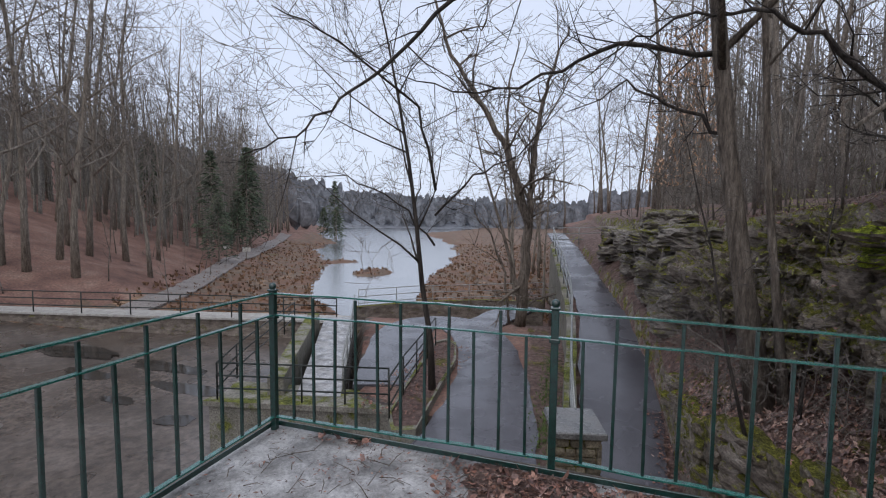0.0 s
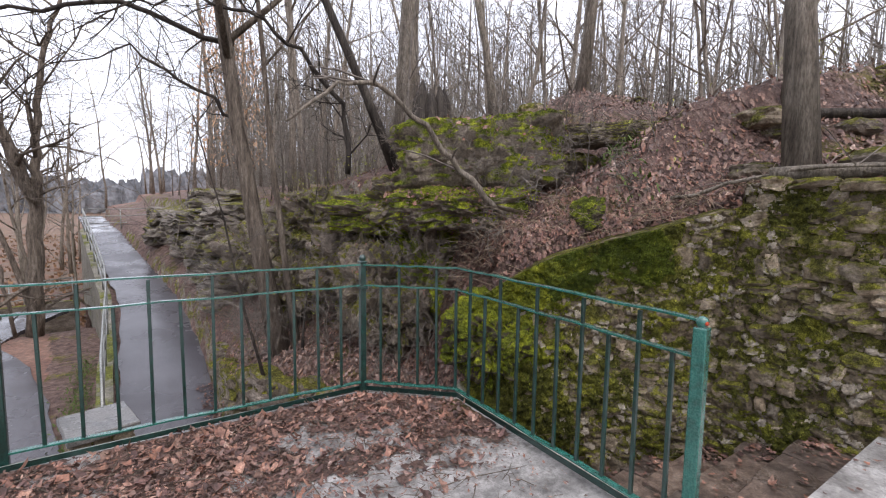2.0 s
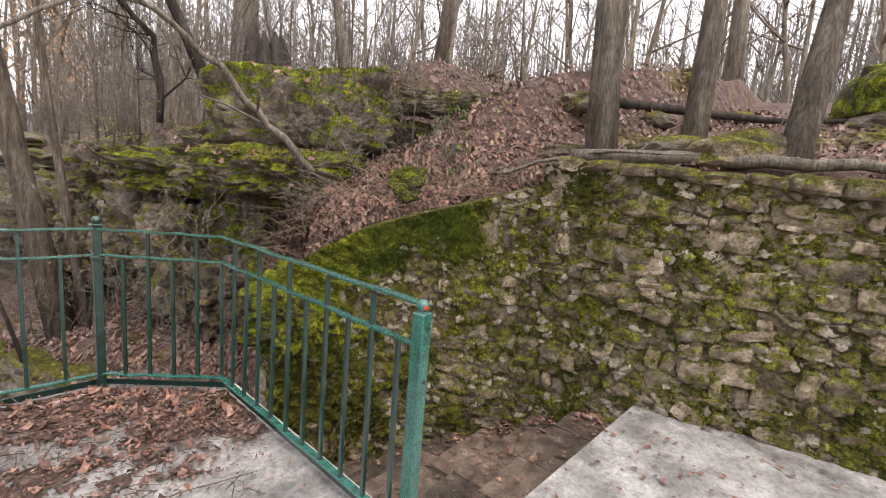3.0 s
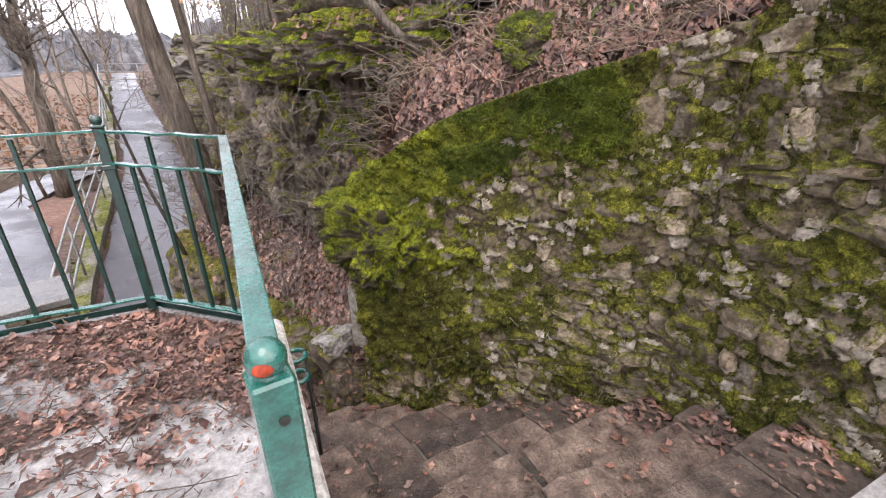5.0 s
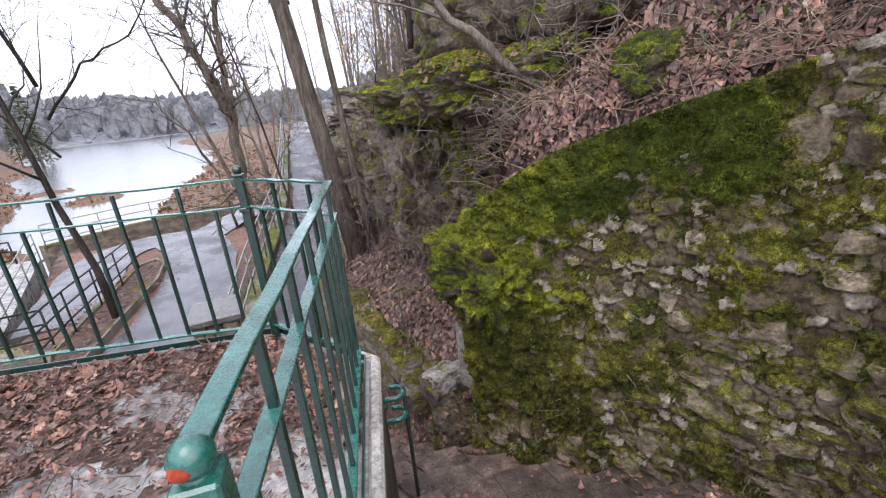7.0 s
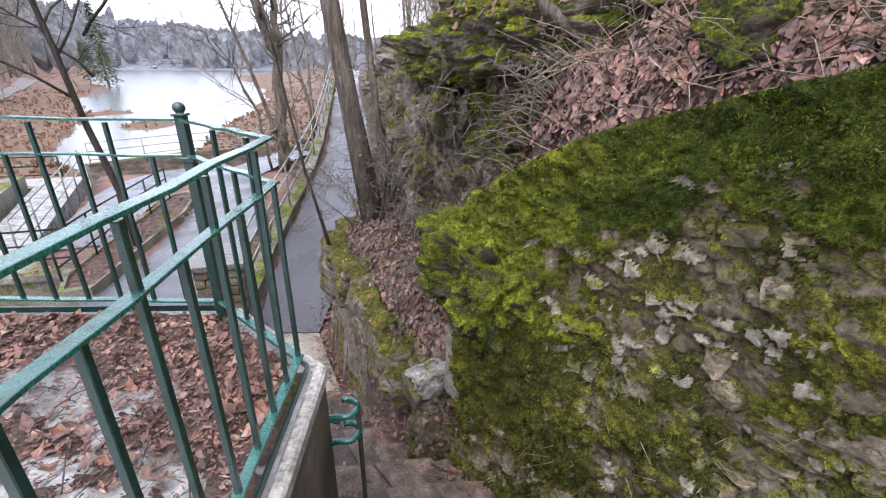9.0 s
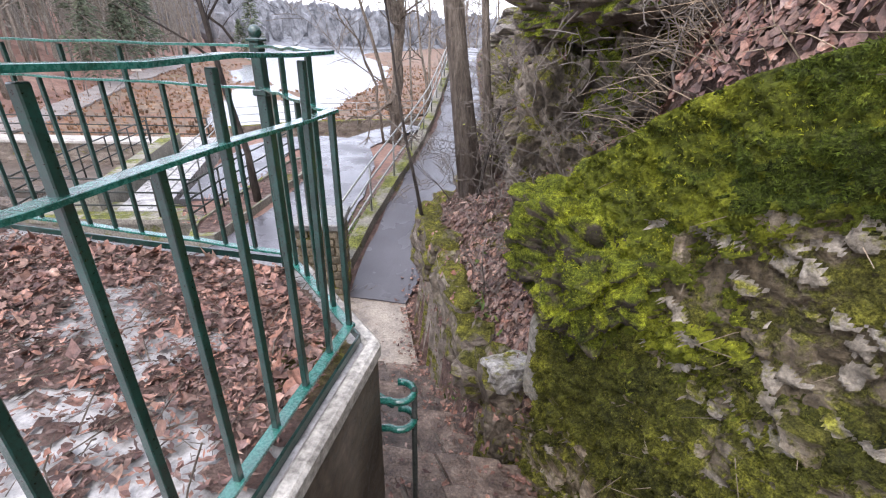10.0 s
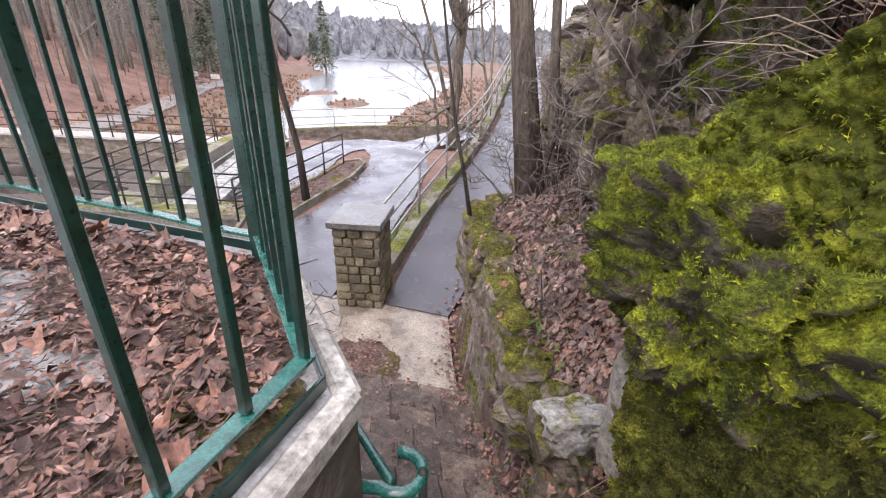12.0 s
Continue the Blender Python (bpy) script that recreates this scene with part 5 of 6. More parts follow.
def pipe_rail(name, line, label, heights, material, r=0.02, every=1.8, group=""):
    """Pipe railing: upright posts and a pipe at each height, through (x, y, z) stations."""
    t = thing(name, label, "railing", group)
    L = [Vector(p) for p in line]
    for h in heights:
        so = Soup()
        so.tube([p + Vector((0, 0, h)) for p in L], [r] * len(L), 6)
        obj("rail", so.mesh("rail", True), M[material], t)
    run = [0.0]
    for a, b in zip(L, L[1:]):
        run.append(run[-1] + (b - a).length)
    n = max(1, round(run[-1] / every))
    for i in range(n + 1):
        s_ = run[-1] * i / n
        q = Vector([float(np.interp(s_, run, [p[c] for p in L])) for c in range(3)])
        so = Soup()
        so.tube([q + Vector((0, 0, -0.03)), q + Vector((0, 0, heights[0] + 0.005))], [r * 1.05] * 2, 6)
        obj("post", so.mesh("post", True), M[material], t)
    return t


pipe_rail("path_railing", [(float(np.interp(y, RAIL_Y, RAIL_X)), y, float(path_z(y)) + 0.14) for y in (7.3, 9, 11, 13, 15, 17, 19, 21, 23, 24.7)] + [(-0.6, 25.6, 0.1), (2.5, 26.4, 0.3)],
          "weathered pale pipe railing along the climbing path", (0.98, 0.66, 0.34), "steel", 0.022)

# ---- kerbed island, platform, walkway and dam ----
ISLAND = [(-3.20, 7.9), (-3.55, 10.2), (-3.75, 12.0), (-4.2, 13.6), (-4.6, 14.0), (-4.85, 13.6), (-4.5, 11.5), (-4.2, 9.6), (-3.95, 8.3), (-3.6, 7.7)]
so = Soup()
so.prism(ISLAND, -3.0, LOW + 0.10)
tagged(obj("island_bed", so.mesh("island_bed"), M["litter"]), "leaf-strewn earth inside the kerbed island", "island bed", kind="structure")
so = Soup()
kk = len(ISLAND)
cxm, cym = -4.0, 10.9
for (x, y) in ISLAND:
    dx, dy = x - cxm, y - cym
    l = math.hypot(dx, dy)
    for off, z in ((0.0, LOW - 0.15), (0.0, LOW + 0.16), (0.17, LOW + 0.16), (0.18, LOW - 0.15)):
        so.v.append(Vector((x + dx / l * off, y + dy / l * off, z)))
for i in range(kk):
    for c in range(4):
        c2, i2 = (c + 1) % 4, (i + 1) % kk
        so.f.append((i * 4 + c, i * 4 + c2, i2 * 4 + c2, i2 * 4 + c))
tagged(obj("island_kerb", so.mesh("island_kerb"), M["mosswall"]), "rounded concrete kerb around the island", "kerb", kind="structure")
pipe_rail("island_railing", [(-3.85, 8.0, LOW + 0.12), (-4.15, 9.4, LOW + 0.12), (-4.45, 11.3, LOW + 0.12), (-4.8, 13.4, LOW + 0.12)], "dark pipe railing beside the drive", (0.9, 0.6, 0.3), "black_rail", 0.02, 1.3)

so = Soup()
so.prism([(-8.35, 7.75), (-4.15, 8.85), (-4.6, 9.9), (-8.9, 9.2)], -5.3, -2.86)
tagged(obj("platform", so.mesh("platform"), M["mosswall"]), "stone-faced concrete platform above the basin", "platform", kind="structure")
so = Soup()
so.prism([(-8.45, 7.65), (-4.1, 8.76), (-4.15, 8.98), (-8.45, 7.92)], -2.859, -2.74)
tagged(obj("platform_coping", so.mesh("platform_coping"), M["mosswall"]), "weathered grey concrete coping on the platform edge", "coping", kind="structure")
so = Soup()
so.prism([(-6.8, 8.9), (-5.75, 9.2), (-9.9, 17.0), (-11.0, 16.4)], -5.3, -2.84)
tagged(obj("walkway", so.mesh("walkway"), M["concrete"]), "wet pale concrete walkway leading to the dam", "walkway", kind="structure")
so = Soup()
so.prism([(-7.5, 8.7), (-7.1, 8.8), (-10.6, 15.4), (-11.0, 15.2)], -5.3, -2.42)
tagged(obj("channel_wall", so.mesh("channel_wall"), M["mosswall"]), "moss-topped concrete channel wall", "wall", kind="structure")
pipe_rail("platform_railing", [(-8.2, 7.85, -2.75), (-4.3, 8.9, -2.75)], "dark pipe railing along the platform", (0.88, 0.58, 0.28), "black_rail", 0.02, 1.1)
pipe_rail("channel_railing", [(-8.2, 7.85, -2.75), (-8.9, 9.2, -2.75), (-11.2, 14.6, -2.75)], "dark pipe railing along the channel", (0.88, 0.58, 0.28), "black_rail", 0.02, 1.6)
pipe_rail("walkway_railing", [(-5.8, 9.4, -2.84), (-7.8, 13.2, -2.84), (-9.9, 17.0, -2.84)], "pale pipe railing along the walkway", (0.95, 0.63, 0.32), "steel", 0.02, 1.6)


def puddle(cx, cy, rx, ry, seed):
    """A thin ragged sheet of water lying on the mud."""
    ring = []
    for i in range(40):
        a = 6.283 * i / 40
        k = 1 + 0.45 * noise.noise((math.cos(a) * 1.3, math.sin(a) * 1.3, seed)) + 0.2 * noise.noise((math.cos(a) * 4, math.sin(a) * 4, seed))
        ring.append((cx + rx * k * math.cos(a), cy + ry * k * math.sin(a)))
    zt = max(gz(x, y) for x, y in ring + [(cx, cy)])
    so = Soup()
    so.prism(ring, zt - 0.25, zt + 0.004)
    return tagged(obj("puddle", so.mesh("puddle"), M["puddle"]), "dark shallow puddle on the muddy basin floor", "puddle", kind="structure")


for i_, spot in enumerate(((-12.5, 10.8, 1.6, 0.35), (-11.0, 9.0, 0.55, 0.35), (-15.0, 12.2, 1.8, 0.5), (-17.0, 10.6, 1.2, 0.4), (-20.5, 12.2, 2.4, 0.6), (-13.8, 9.4, 0.7, 0.22), (-10.2, 11.6, 0.8, 0.3))):
    puddle(*spot, i_ * 3.7)


def dam_y(x):
    return 13.6 + (x + 28) * 0.256


so = Soup()
so.prism([(-46, dam_y(-46) - 0.1), (-11.2, dam_y(-11.2) - 0.1), (-11.2, dam_y(-11.2) + 0.9), (-46, dam_y(-46) + 0.9)], -5.3, -3.402)
tagged(obj("dam_wall", so.mesh("dam_wall"), M["rock"]), "dark stone face of the dam", "dam", kind="structure")
so = Soup()
so.prism([(-46, dam_y(-46) - 0.25), (-11.1, dam_y(-11.1) - 0.25), (-11.1, dam_y(-11.1) + 1.0), (-46, dam_y(-46) + 1.0)], -3.40, -3.30)
tagged(obj("dam_deck", so.mesh("dam_deck"), M["kerb"]), "pale concrete walkway on top of the dam", "dam", kind="structure")
pipe_rail("dam_railing", [(x, dam_y(x) - 0.1, -3.31) for x in (-46, -40, -34, -28, -22, -16.5, -11.3)], "dark pipe railing along the dam", (1.05, 0.7, 0.36), "black_rail", 0.028, 2.6)
pipe_rail("shore_railing", [(-10.2, 17.9, -2.75), (-8.2, 20.0, -2.75), (-5.6, 21.6, -2.75), (-2.4, 22.6, -2.6)], "weathered pipe railing above the marsh", (0.95, 0.63, 0.32), "steel", 0.02, 1.9)
so = Soup()
so.prism([(-10.3, 17.9), (-8.2, 20.1), (-5.6, 21.7), (-2.4, 22.7), (-2.4, 23.0), (-5.7, 22.0), (-8.4, 20.4), (-10.6, 18.1)], -5, -2.62)
tagged(obj("shore_wall", so.mesh("shore_wall"), M["rock"]), "low stone wall along the marsh edge", "wall", kind="structure")

# ---- fallen leaves ----
def leaves(name, places, label, material="leaf", lobes=True, seed=1):
    """Curled dead leaves: places are (x, y, z, size, tilt) and, on a slope, its two gradients."""
    r = np.random.RandomState(seed)
    ang = np.linspace(0, 2 * np.pi, 9)[:-1]
    rad = np.array([1.0, 0.6, 0.82, 0.5, 0.6, 0.5, 0.82, 0.6]) if lobes else np.array([1.0, 0.55, 0.42, 0.5, 0.85, 0.5, 0.42, 0.55])
    V, F = [], []
    for (x, y, z, size, tilt, *grade) in places:
        gx_, gy_ = grade or (0.0, 0.0)
        n = len(V)
        yaw, curl, c2 = r.uniform(0, 6.28), r.uniform(-0.4, 0.8), r.uniform(-0.5, 0.7)
        tx, ty = r.uniform(-tilt, tilt), r.uniform(-tilt, tilt)
        ca, sa = math.cos(yaw), math.sin(yaw)
        jit = rad * r.uniform(0.6, 1.25, 8)
        lx, ly = np.cos(ang) * jit * size, np.sin(ang) * jit * size * (0.45 + 0.5 * r.uniform())
        lz = (curl * lx * lx + c2 * ly * ly) / size + tx * lx + ty * ly
        V.append((x, y, z))
        for a, b, c in zip(lx, ly, lz):
            V.append((x + a * ca - b * sa, y + a * sa + b * ca, z + c + gx_ * (a * ca - b * sa) + gy_ * (a * sa + b * ca)))
        F += [(n, n + 1 + i, n + 1 + (i + 1) % 8) for i in range(8)]
    me = mesh_of(name, V, F)
    return tagged(obj(name, me, M[material]), label, "fallen leaves", kind="stuff")


def drift(x, y):
    """How thickly leaves lie on the terrace, 0 to 1."""
    line = np.interp(x, (-2.2, -1.0, -0.4, 0.5, 1.5, 2.4), (3.0, 2.5, 2.15, 1.85, 1.62, 1.35))
    return np.clip(0.5 + (y - line) * 0.9 + 0.62 * fbm(np.asarray(x) * 2.6, np.asarray(y) * 2.6, 21), 0, 1)


RN = np.random.RandomState(12)
xs, ys_ = RN.uniform(-2.1, 2.33, 46000), RN.uniform(-0.6, 2.6, 46000)
okk = (RN.uniform(0, 1, 46000) < drift(xs, ys_) ** 1.5 * 0.62) & (ys_ < 2.6) & ~((xs > 1.8) & (ys_ > 2.6 - (xs - 1.8) * 0.86))
leaves("terrace_leaves", [(x, y, 0.006 + abs(RN.normal(0, 0.012)), 0.008 + 0.038 * RN.uniform() ** 2.8, 0.8) for x, y in zip(xs[okk], ys_[okk])], "brown and russet fallen leaves drifted on the terrace", seed=3)
# leaf mould film under the drift
rt0 = random.Random(3)
so = Soup()
cell = 0.025
gxs, gys = np.arange(-2.1, 2.36, cell), np.arange(-1.2, 2.62, cell)
PX, PY = np.meshgrid(gxs, gys, indexing="ij")
cov = drift(PX, PY) + 0.42 * fbm(PX * 6, PY * 6, 33) + 0.25 * fbm(PX * 19, PY * 19, 34) > 0.55
ids = {}
for i in range(len(gxs)):
    for j in range(len(gys)):
        x, y = gxs[i], gys[j]
        if cov[i, j] and not (x > 1.8 and y > 2.6 - (x - 1.8) * 0.86):
            c = []
            for a, b in ((0, 0), (1, 0), (1, 1), (0, 1)):
                key = (i + a, j + b)
                if key not in ids:
                    ids[key] = len(so.v)
                    so.v.append(Vector((x + (a + rt0.uniform(-0.4, 0.4)) * cell, y + (b + rt0.uniform(-0.4, 0.4)) * cell, -0.004 + 0.009 * (0.5 + 0.5 * math.sin(key[0] * 1.7) * math.sin(key[1] * 2.3)))))
                c.append(ids[key])
            so.f.append(tuple(c))
tagged(obj("leaf_mould", so.mesh("leaf_mould", True), M["litter"]), "thin damp film of rotted leaves on the slab", "leaf mould", kind="stuff")
so = Soup()
ids = {}
for i in range(90):
    for j in range(60):
        x, y = -0.4 + i * 0.025, 4.7 + j * 0.025
        q = ((x - 0.45) / 0.55) ** 2 + ((y - 5.15) / 0.48) ** 2 + 0.5 * noise.noise((x * 4, y * 4, 0)) + 0.3 * noise.noise((x * 14, y * 14, 3))
        if q < 1:
            c = []
            for a, b in ((0, 0), (1, 0), (1, 1), (0, 1)):
                key = (i + a, j + b)
                if key not in ids:
                    ids[key] = len(so.v)
                    so.v.append(Vector((x + a * 0.025, y + b * 0.025, LOW + 0.006 + 0.004 * math.sin(key[0] * 1.7) * math.sin(key[1] * 2.3))))
                c.append(ids[key])
            so.f.append(tuple(c))
tagged(obj("leaf_mould", so.mesh("leaf_mould", True), M["litter"]), "damp film of rotted leaves on the landing", "leaf mould", kind="stuff")
# crumbs of leaf and bark over the slab
so = Soup()
rc = np.random.RandomState(71)
cx_, cy_ = rc.uniform(-2.1, 2.34, 60000), rc.uniform(-0.5, 2.6, 60000)
keep_ = (rc.uniform(0, 1, 60000) < 0.05 + 0.75 * drift(cx_, cy_)) & ~((cx_ > 1.8) & (cy_ > 2.6 - (cx_ - 1.8) * 0.86))
CV, CF = [], []
for x, y in zip(cx_[keep_], cy_[keep_]):
    a, l, w = rc.uniform(0, 6.28), rc.uniform(0.004, 0.022), rc.uniform(0.002, 0.008)
    z, t1, t2 = 0.003 + abs(rc.normal(0, 0.007)), rc.uniform(-0.006, 0.006), rc.uniform(-0.004, 0.004)
    ca, sa = math.cos(a), math.sin(a)
    n = len(CV)
    CV += [(x + ca * l, y + sa * l, z + t1), (x - sa * w, y + ca * w, z + t2), (x - ca * l, y - sa * l, z - t1), (x + sa * w, y - ca * w, z)]
    CF.append((n, n + 1, n + 2, n + 3))
tagged(obj("leaf_crumbs", mesh_of("leaf_crumbs", CV, CF), M["leaf"]), "small crumbs of leaf and bark on the slab", "leaf litter", kind="stuff")
# litter on the bank and slope
pl = []
for _ in range(25000):
    y = RN.uniform(-3.0, 13)
    ex, cx = float(np.interp(y, EDGE_Y, EDGE_X)), float(np.interp(y, CLIFF_Y, CLIFF_X))
    if y > 2.9 and RN.uniform() < 0.55:
        x = RN.uniform(ex - 0.05, cx + 0.1)
    else:
        x = cx + 0.28 + abs(RN.normal(0, 2.2))
        if y > 8 and RN.uniform() < 0.6:
            continue
    pl.append((x, y))
for _ in range(9000):
    y = RN.uniform(0.2, 4.4)
    pl.append((float(np.interp(y, CLIFF_Y, CLIFF_X)) + 0.10 + abs(RN.normal(0, 0.75)), y))
for _ in range(5200):
    y = RN.uniform(3.05, 4.6)
    pl.append((float(np.interp(y, CLIFF_Y, CLIFF_X)) + RN.uniform(-0.85, 0.6), y))
for _ in range(7000):
    y = RN.uniform(1.15, 4.2)
    pl.append((float(np.interp(y, CLIFF_Y, CLIFF_X)) + RN.uniform(-0.02, 0.55), y))
P = np.array(pl)
zz = ground(P[:, 0], P[:, 1])
sx_ = np.clip((ground(P[:, 0] + 0.04, P[:, 1]) - ground(P[:, 0] - 0.04, P[:, 1])) / 0.08, -0.9, 0.9)
sy_ = np.clip((ground(P[:, 0], P[:, 1] + 0.04) - ground(P[:, 0], P[:, 1] - 0.04)) / 0.08, -0.9, 0.9)
leaves("slope_leaves", [(x, y, z + 0.012 + abs(RN.normal(0, 0.012)), 0.010 + 0.028 * RN.uniform() ** 1.9, 0.7, float(a), float(b)) for (x, y), z, a, b in zip(pl, zz, sx_, sy_)], "damp brown fallen leaves covering the slope", seed=5)
pl = []
for _ in range(3600):
    i = RN.randint(0, N - 1)
    y0 = 0.3 + RUN * i + RN.uniform(0.05, 0.3)
    xl, xr = np.interp(y0, LEFT_Y, LEFT_X), np.interp(y0, RIGHT_Y, RIGHT_X)
    u = 1 - abs(RN.normal(0, 0.10)) if RN.uniform() < 0.55 else RN.beta(0.5, 0.5)
    pl.append((xl + (xr - xl) * (0.03 + 0.92 * u), y0 + (u - 0.5) * 0.1, -RISE * (i + 1) + 0.018, 0.007 + 0.034 * RN.uniform() ** 1.8, 0.3))
for _ in range(500):
    x, y = RN.uniform(0.2, 1.9), RN.uniform(4.9, 9.5)
    ex = float(np.interp(y, EDGE_Y, EDGE_X))
    x = ex - abs(RN.normal(0, 0.16))
    pl.append((x, y, float(path_z(y)) + 0.035, RN.uniform(0.025, 0.05), 0.3))
for _ in range(500):
    pl.append((0.45 + RN.normal(0, 0.25), 5.25 + RN.normal(0, 0.22), LOW + 0.012, RN.uniform(0.012, 0.035), 0.2))
for _ in range(160):
    pl.append((RN.uniform(2.7, 4.5), RN.uniform(-1.2, 0.28), 0.004, RN.uniform(0.015, 0.035), 0.2))
big = []
for _ in range(6500):
    y = RN.uniform(2.95, 8.5)
    ex, cx = float(np.interp(y, EDGE_Y, EDGE_X)), float(np.interp(y, CLIFF_Y, CLIFF_X))
    big.append((RN.uniform(ex - 0.03, cx + 0.05), y))
for _ in range(6500):
    y = RN.uniform(-1.5, 6)
    big.append((float(np.interp(y, CLIFF_Y, CLIFF_X)) + RN.uniform(0.5, 5.0), y))
P = np.array(big)
zz = ground(P[:, 0], P[:, 1])
sx_ = np.clip((ground(P[:, 0] + 0.04, P[:, 1]) - ground(P[:, 0] - 0.04, P[:, 1])) / 0.08, -1.1, 1.1)
sy_ = np.clip((ground(P[:, 0], P[:, 1] + 0.04) - ground(P[:, 0], P[:, 1] - 0.04)) / 0.08, -1.1, 1.1)
leaves("bank_leaves", [(x, y, z + 0.025 + abs(RN.normal(0, 0.015)), 0.020 + 0.03 * RN.uniform() ** 1.8, 1.0, float(a), float(b)) for (x, y), z, a, b in zip(big, zz, sx_, sy_)], "larger curled oak leaves lying over the bank", "bank_leaf", seed=15)
rest = []
for ob_ in bpy.data.objects:
    if ob_.type == 'MESH' and ob_.name.split(".")[0] in ("ledge_rock", "cliff_rock", "ledge_slab", "verge_stone"):
        mw_ = ob_.matrix_basis
        nm_ = mw_.to_3x3().inverted().transposed()
        for pf in ob_.data.polygons:
            nn = (nm_ @ pf.normal).normalized()
            if nn.z > 0.62 and RN.uniform() < (0.09 if len(ob_.data.polygons) > 30000 else 0.30):
                c_ = mw_ @ pf.center
                if noise.noise(c_ * 2.6) > -0.16:
                    rest.append((c_.x, c_.y, c_.z + 0.008, 0.014 + 0.028 * RN.uniform() ** 1.6, 0.5, -nn.x / nn.z, -nn.y / nn.z))
leaves("ledge_leaves", rest, "wet brown leaves lying on the rock ledges", seed=12)
leaves("step_leaves", pl, "scattered wet leaves on the steps and path edge", seed=6)
pl = [(RN.uniform(-5.0, -3.4), RN.uniform(8.2, 13.5), LOW + 0.12, RN.uniform(0.04, 0.07), 0.4) for _ in range(700)]
pl += [(x, dam_y(x) - 0.4 - abs(RN.normal(0, 0.7)), -4.93, RN.uniform(0.05, 0.1), 0.3) for x in RN.uniform(-30, -11, 1200)]
leaves("island_leaves", pl, "red-brown leaves on the island and below the dam", seed=7)

# ---- twigs and fallen branches ----
so = Soup()
rt = random.Random(41)
for _ in range(900):
    if rt.random() < 0.55:
        x, y = rt.uniform(-2.0, 2.2), rt.uniform(0.0, 2.5)
        z = 0.008
        if float(drift(np.array([x]), np.array([y]))[0]) < 0.1 and rt.random() < 0.35:
            continue
    else:
        y = rt.uniform(-2, 8)
        x = float(np.interp(y, CLIFF_Y, CLIFF_X)) + rt.uniform(0.3, 4)
        z = gz(x, y) + 0.02
    a, l = rt.uniform(0, 6.28), rt.uniform(0.05, 0.28)
    p = Vector((x, y, z))
    q = p + Vector((math.cos(a) * l, math.sin(a) * l, rt.uniform(0, 0.02)))
    mid = (p + q) / 2 + Vector((rt.uniform(-0.02, 0.02), rt.uniform(-0.02, 0.02), 0.012))
    if q.x > 2.3 and z < 0.05:
        continue
    so.tube([p, mid, q], [0.003, 0.0028, 0.0015], 4)
for _ in range(5200):
    x, y = rt.uniform(-2.0, 2.3), rt.uniform(-0.3, 2.55)
    if rt.random() > 0.22 + float(drift(np.array([x]), np.array([y]))[0]):
        continue
    a, l = rt.uniform(0, 6.28), rt.uniform(0.015, 0.07)
    p = Vector((x, y, rt.uniform(0.002, 0.02)))
    so.tube([p, p + Vector((math.cos(a) * l, math.sin(a) * l, rt.uniform(-0.002, 0.006)))], [0.0016, 0.001], 3)
# dead stems and roots along the top of the wall
for _ in range(260):
    y = rt.uniform(1.2, 4.0)
    x = float(np.interp(y, CLIFF_Y, CLIFF_X)) + rt.uniform(0.02, 0.5)
    p = Vector((x, y, gz(x, y) + 0.01))
    a, l = rt.uniform(1.8, 5.2), rt.uniform(0.10, 0.42)
    q = p + Vector((math.cos(a) * l, math.sin(a) * l * 0.8, rt.uniform(0.02, 0.22)))
    mid = (p + q) / 2 + Vector((rt.uniform(-0.04, 0.04), rt.uniform(-0.04, 0.04), rt.uniform(0.01, 0.07)))
    so.tube([p, mid, q], [0.0032, 0.0026, 0.0012], 4)
tagged(obj("twigs", so.mesh("twigs"), M["bark_brown"]), "small broken twigs scattered over the ground", "twigs", kind="stuff")


def branch(name, pts, r0, label, material="bark", twiggy=5, seed=1):
    t = thing(name, label, "branch")
    r = random.Random(seed)
    P_ = [Vector(p) for p in pts]
    fine = []
    for a, b in zip(P_, P_[1:]):
        for i in range(4):
            fine.append(a.lerp(b, i / 4) + Vector((r.gauss(0, 0.012), r.gauss(0, 0.012), r.gauss(0, 0.012))))
    fine.append(P_[-1])
    so = Soup()
    so.tube(fine, [lerp(r0, r0 * 0.3, i / (len(fine) - 1)) for i in range(len(fine))], 7)
    obj("stem", so.mesh("stem", True), M[material], t)
    for i in range(twiggy):
        so = Soup()
        k_ = r.randrange(2, len(fine) - 1)
        p = fine[k_]
        d = Vector((r.gauss(0, 1), r.gauss(0, 1), r.gauss(0.3, 0.7))).normalized()
        l = r.uniform(0.3, 0.8)
        so.tube([p, p + d * l * 0.5 + Vector((0, 0, 0.03)), p + d * l], [r0 * 0.3, r0 * 0.2, 0.002], 4)
        obj("twig", so.mesh("twig"), M["twig"], t)
    return t


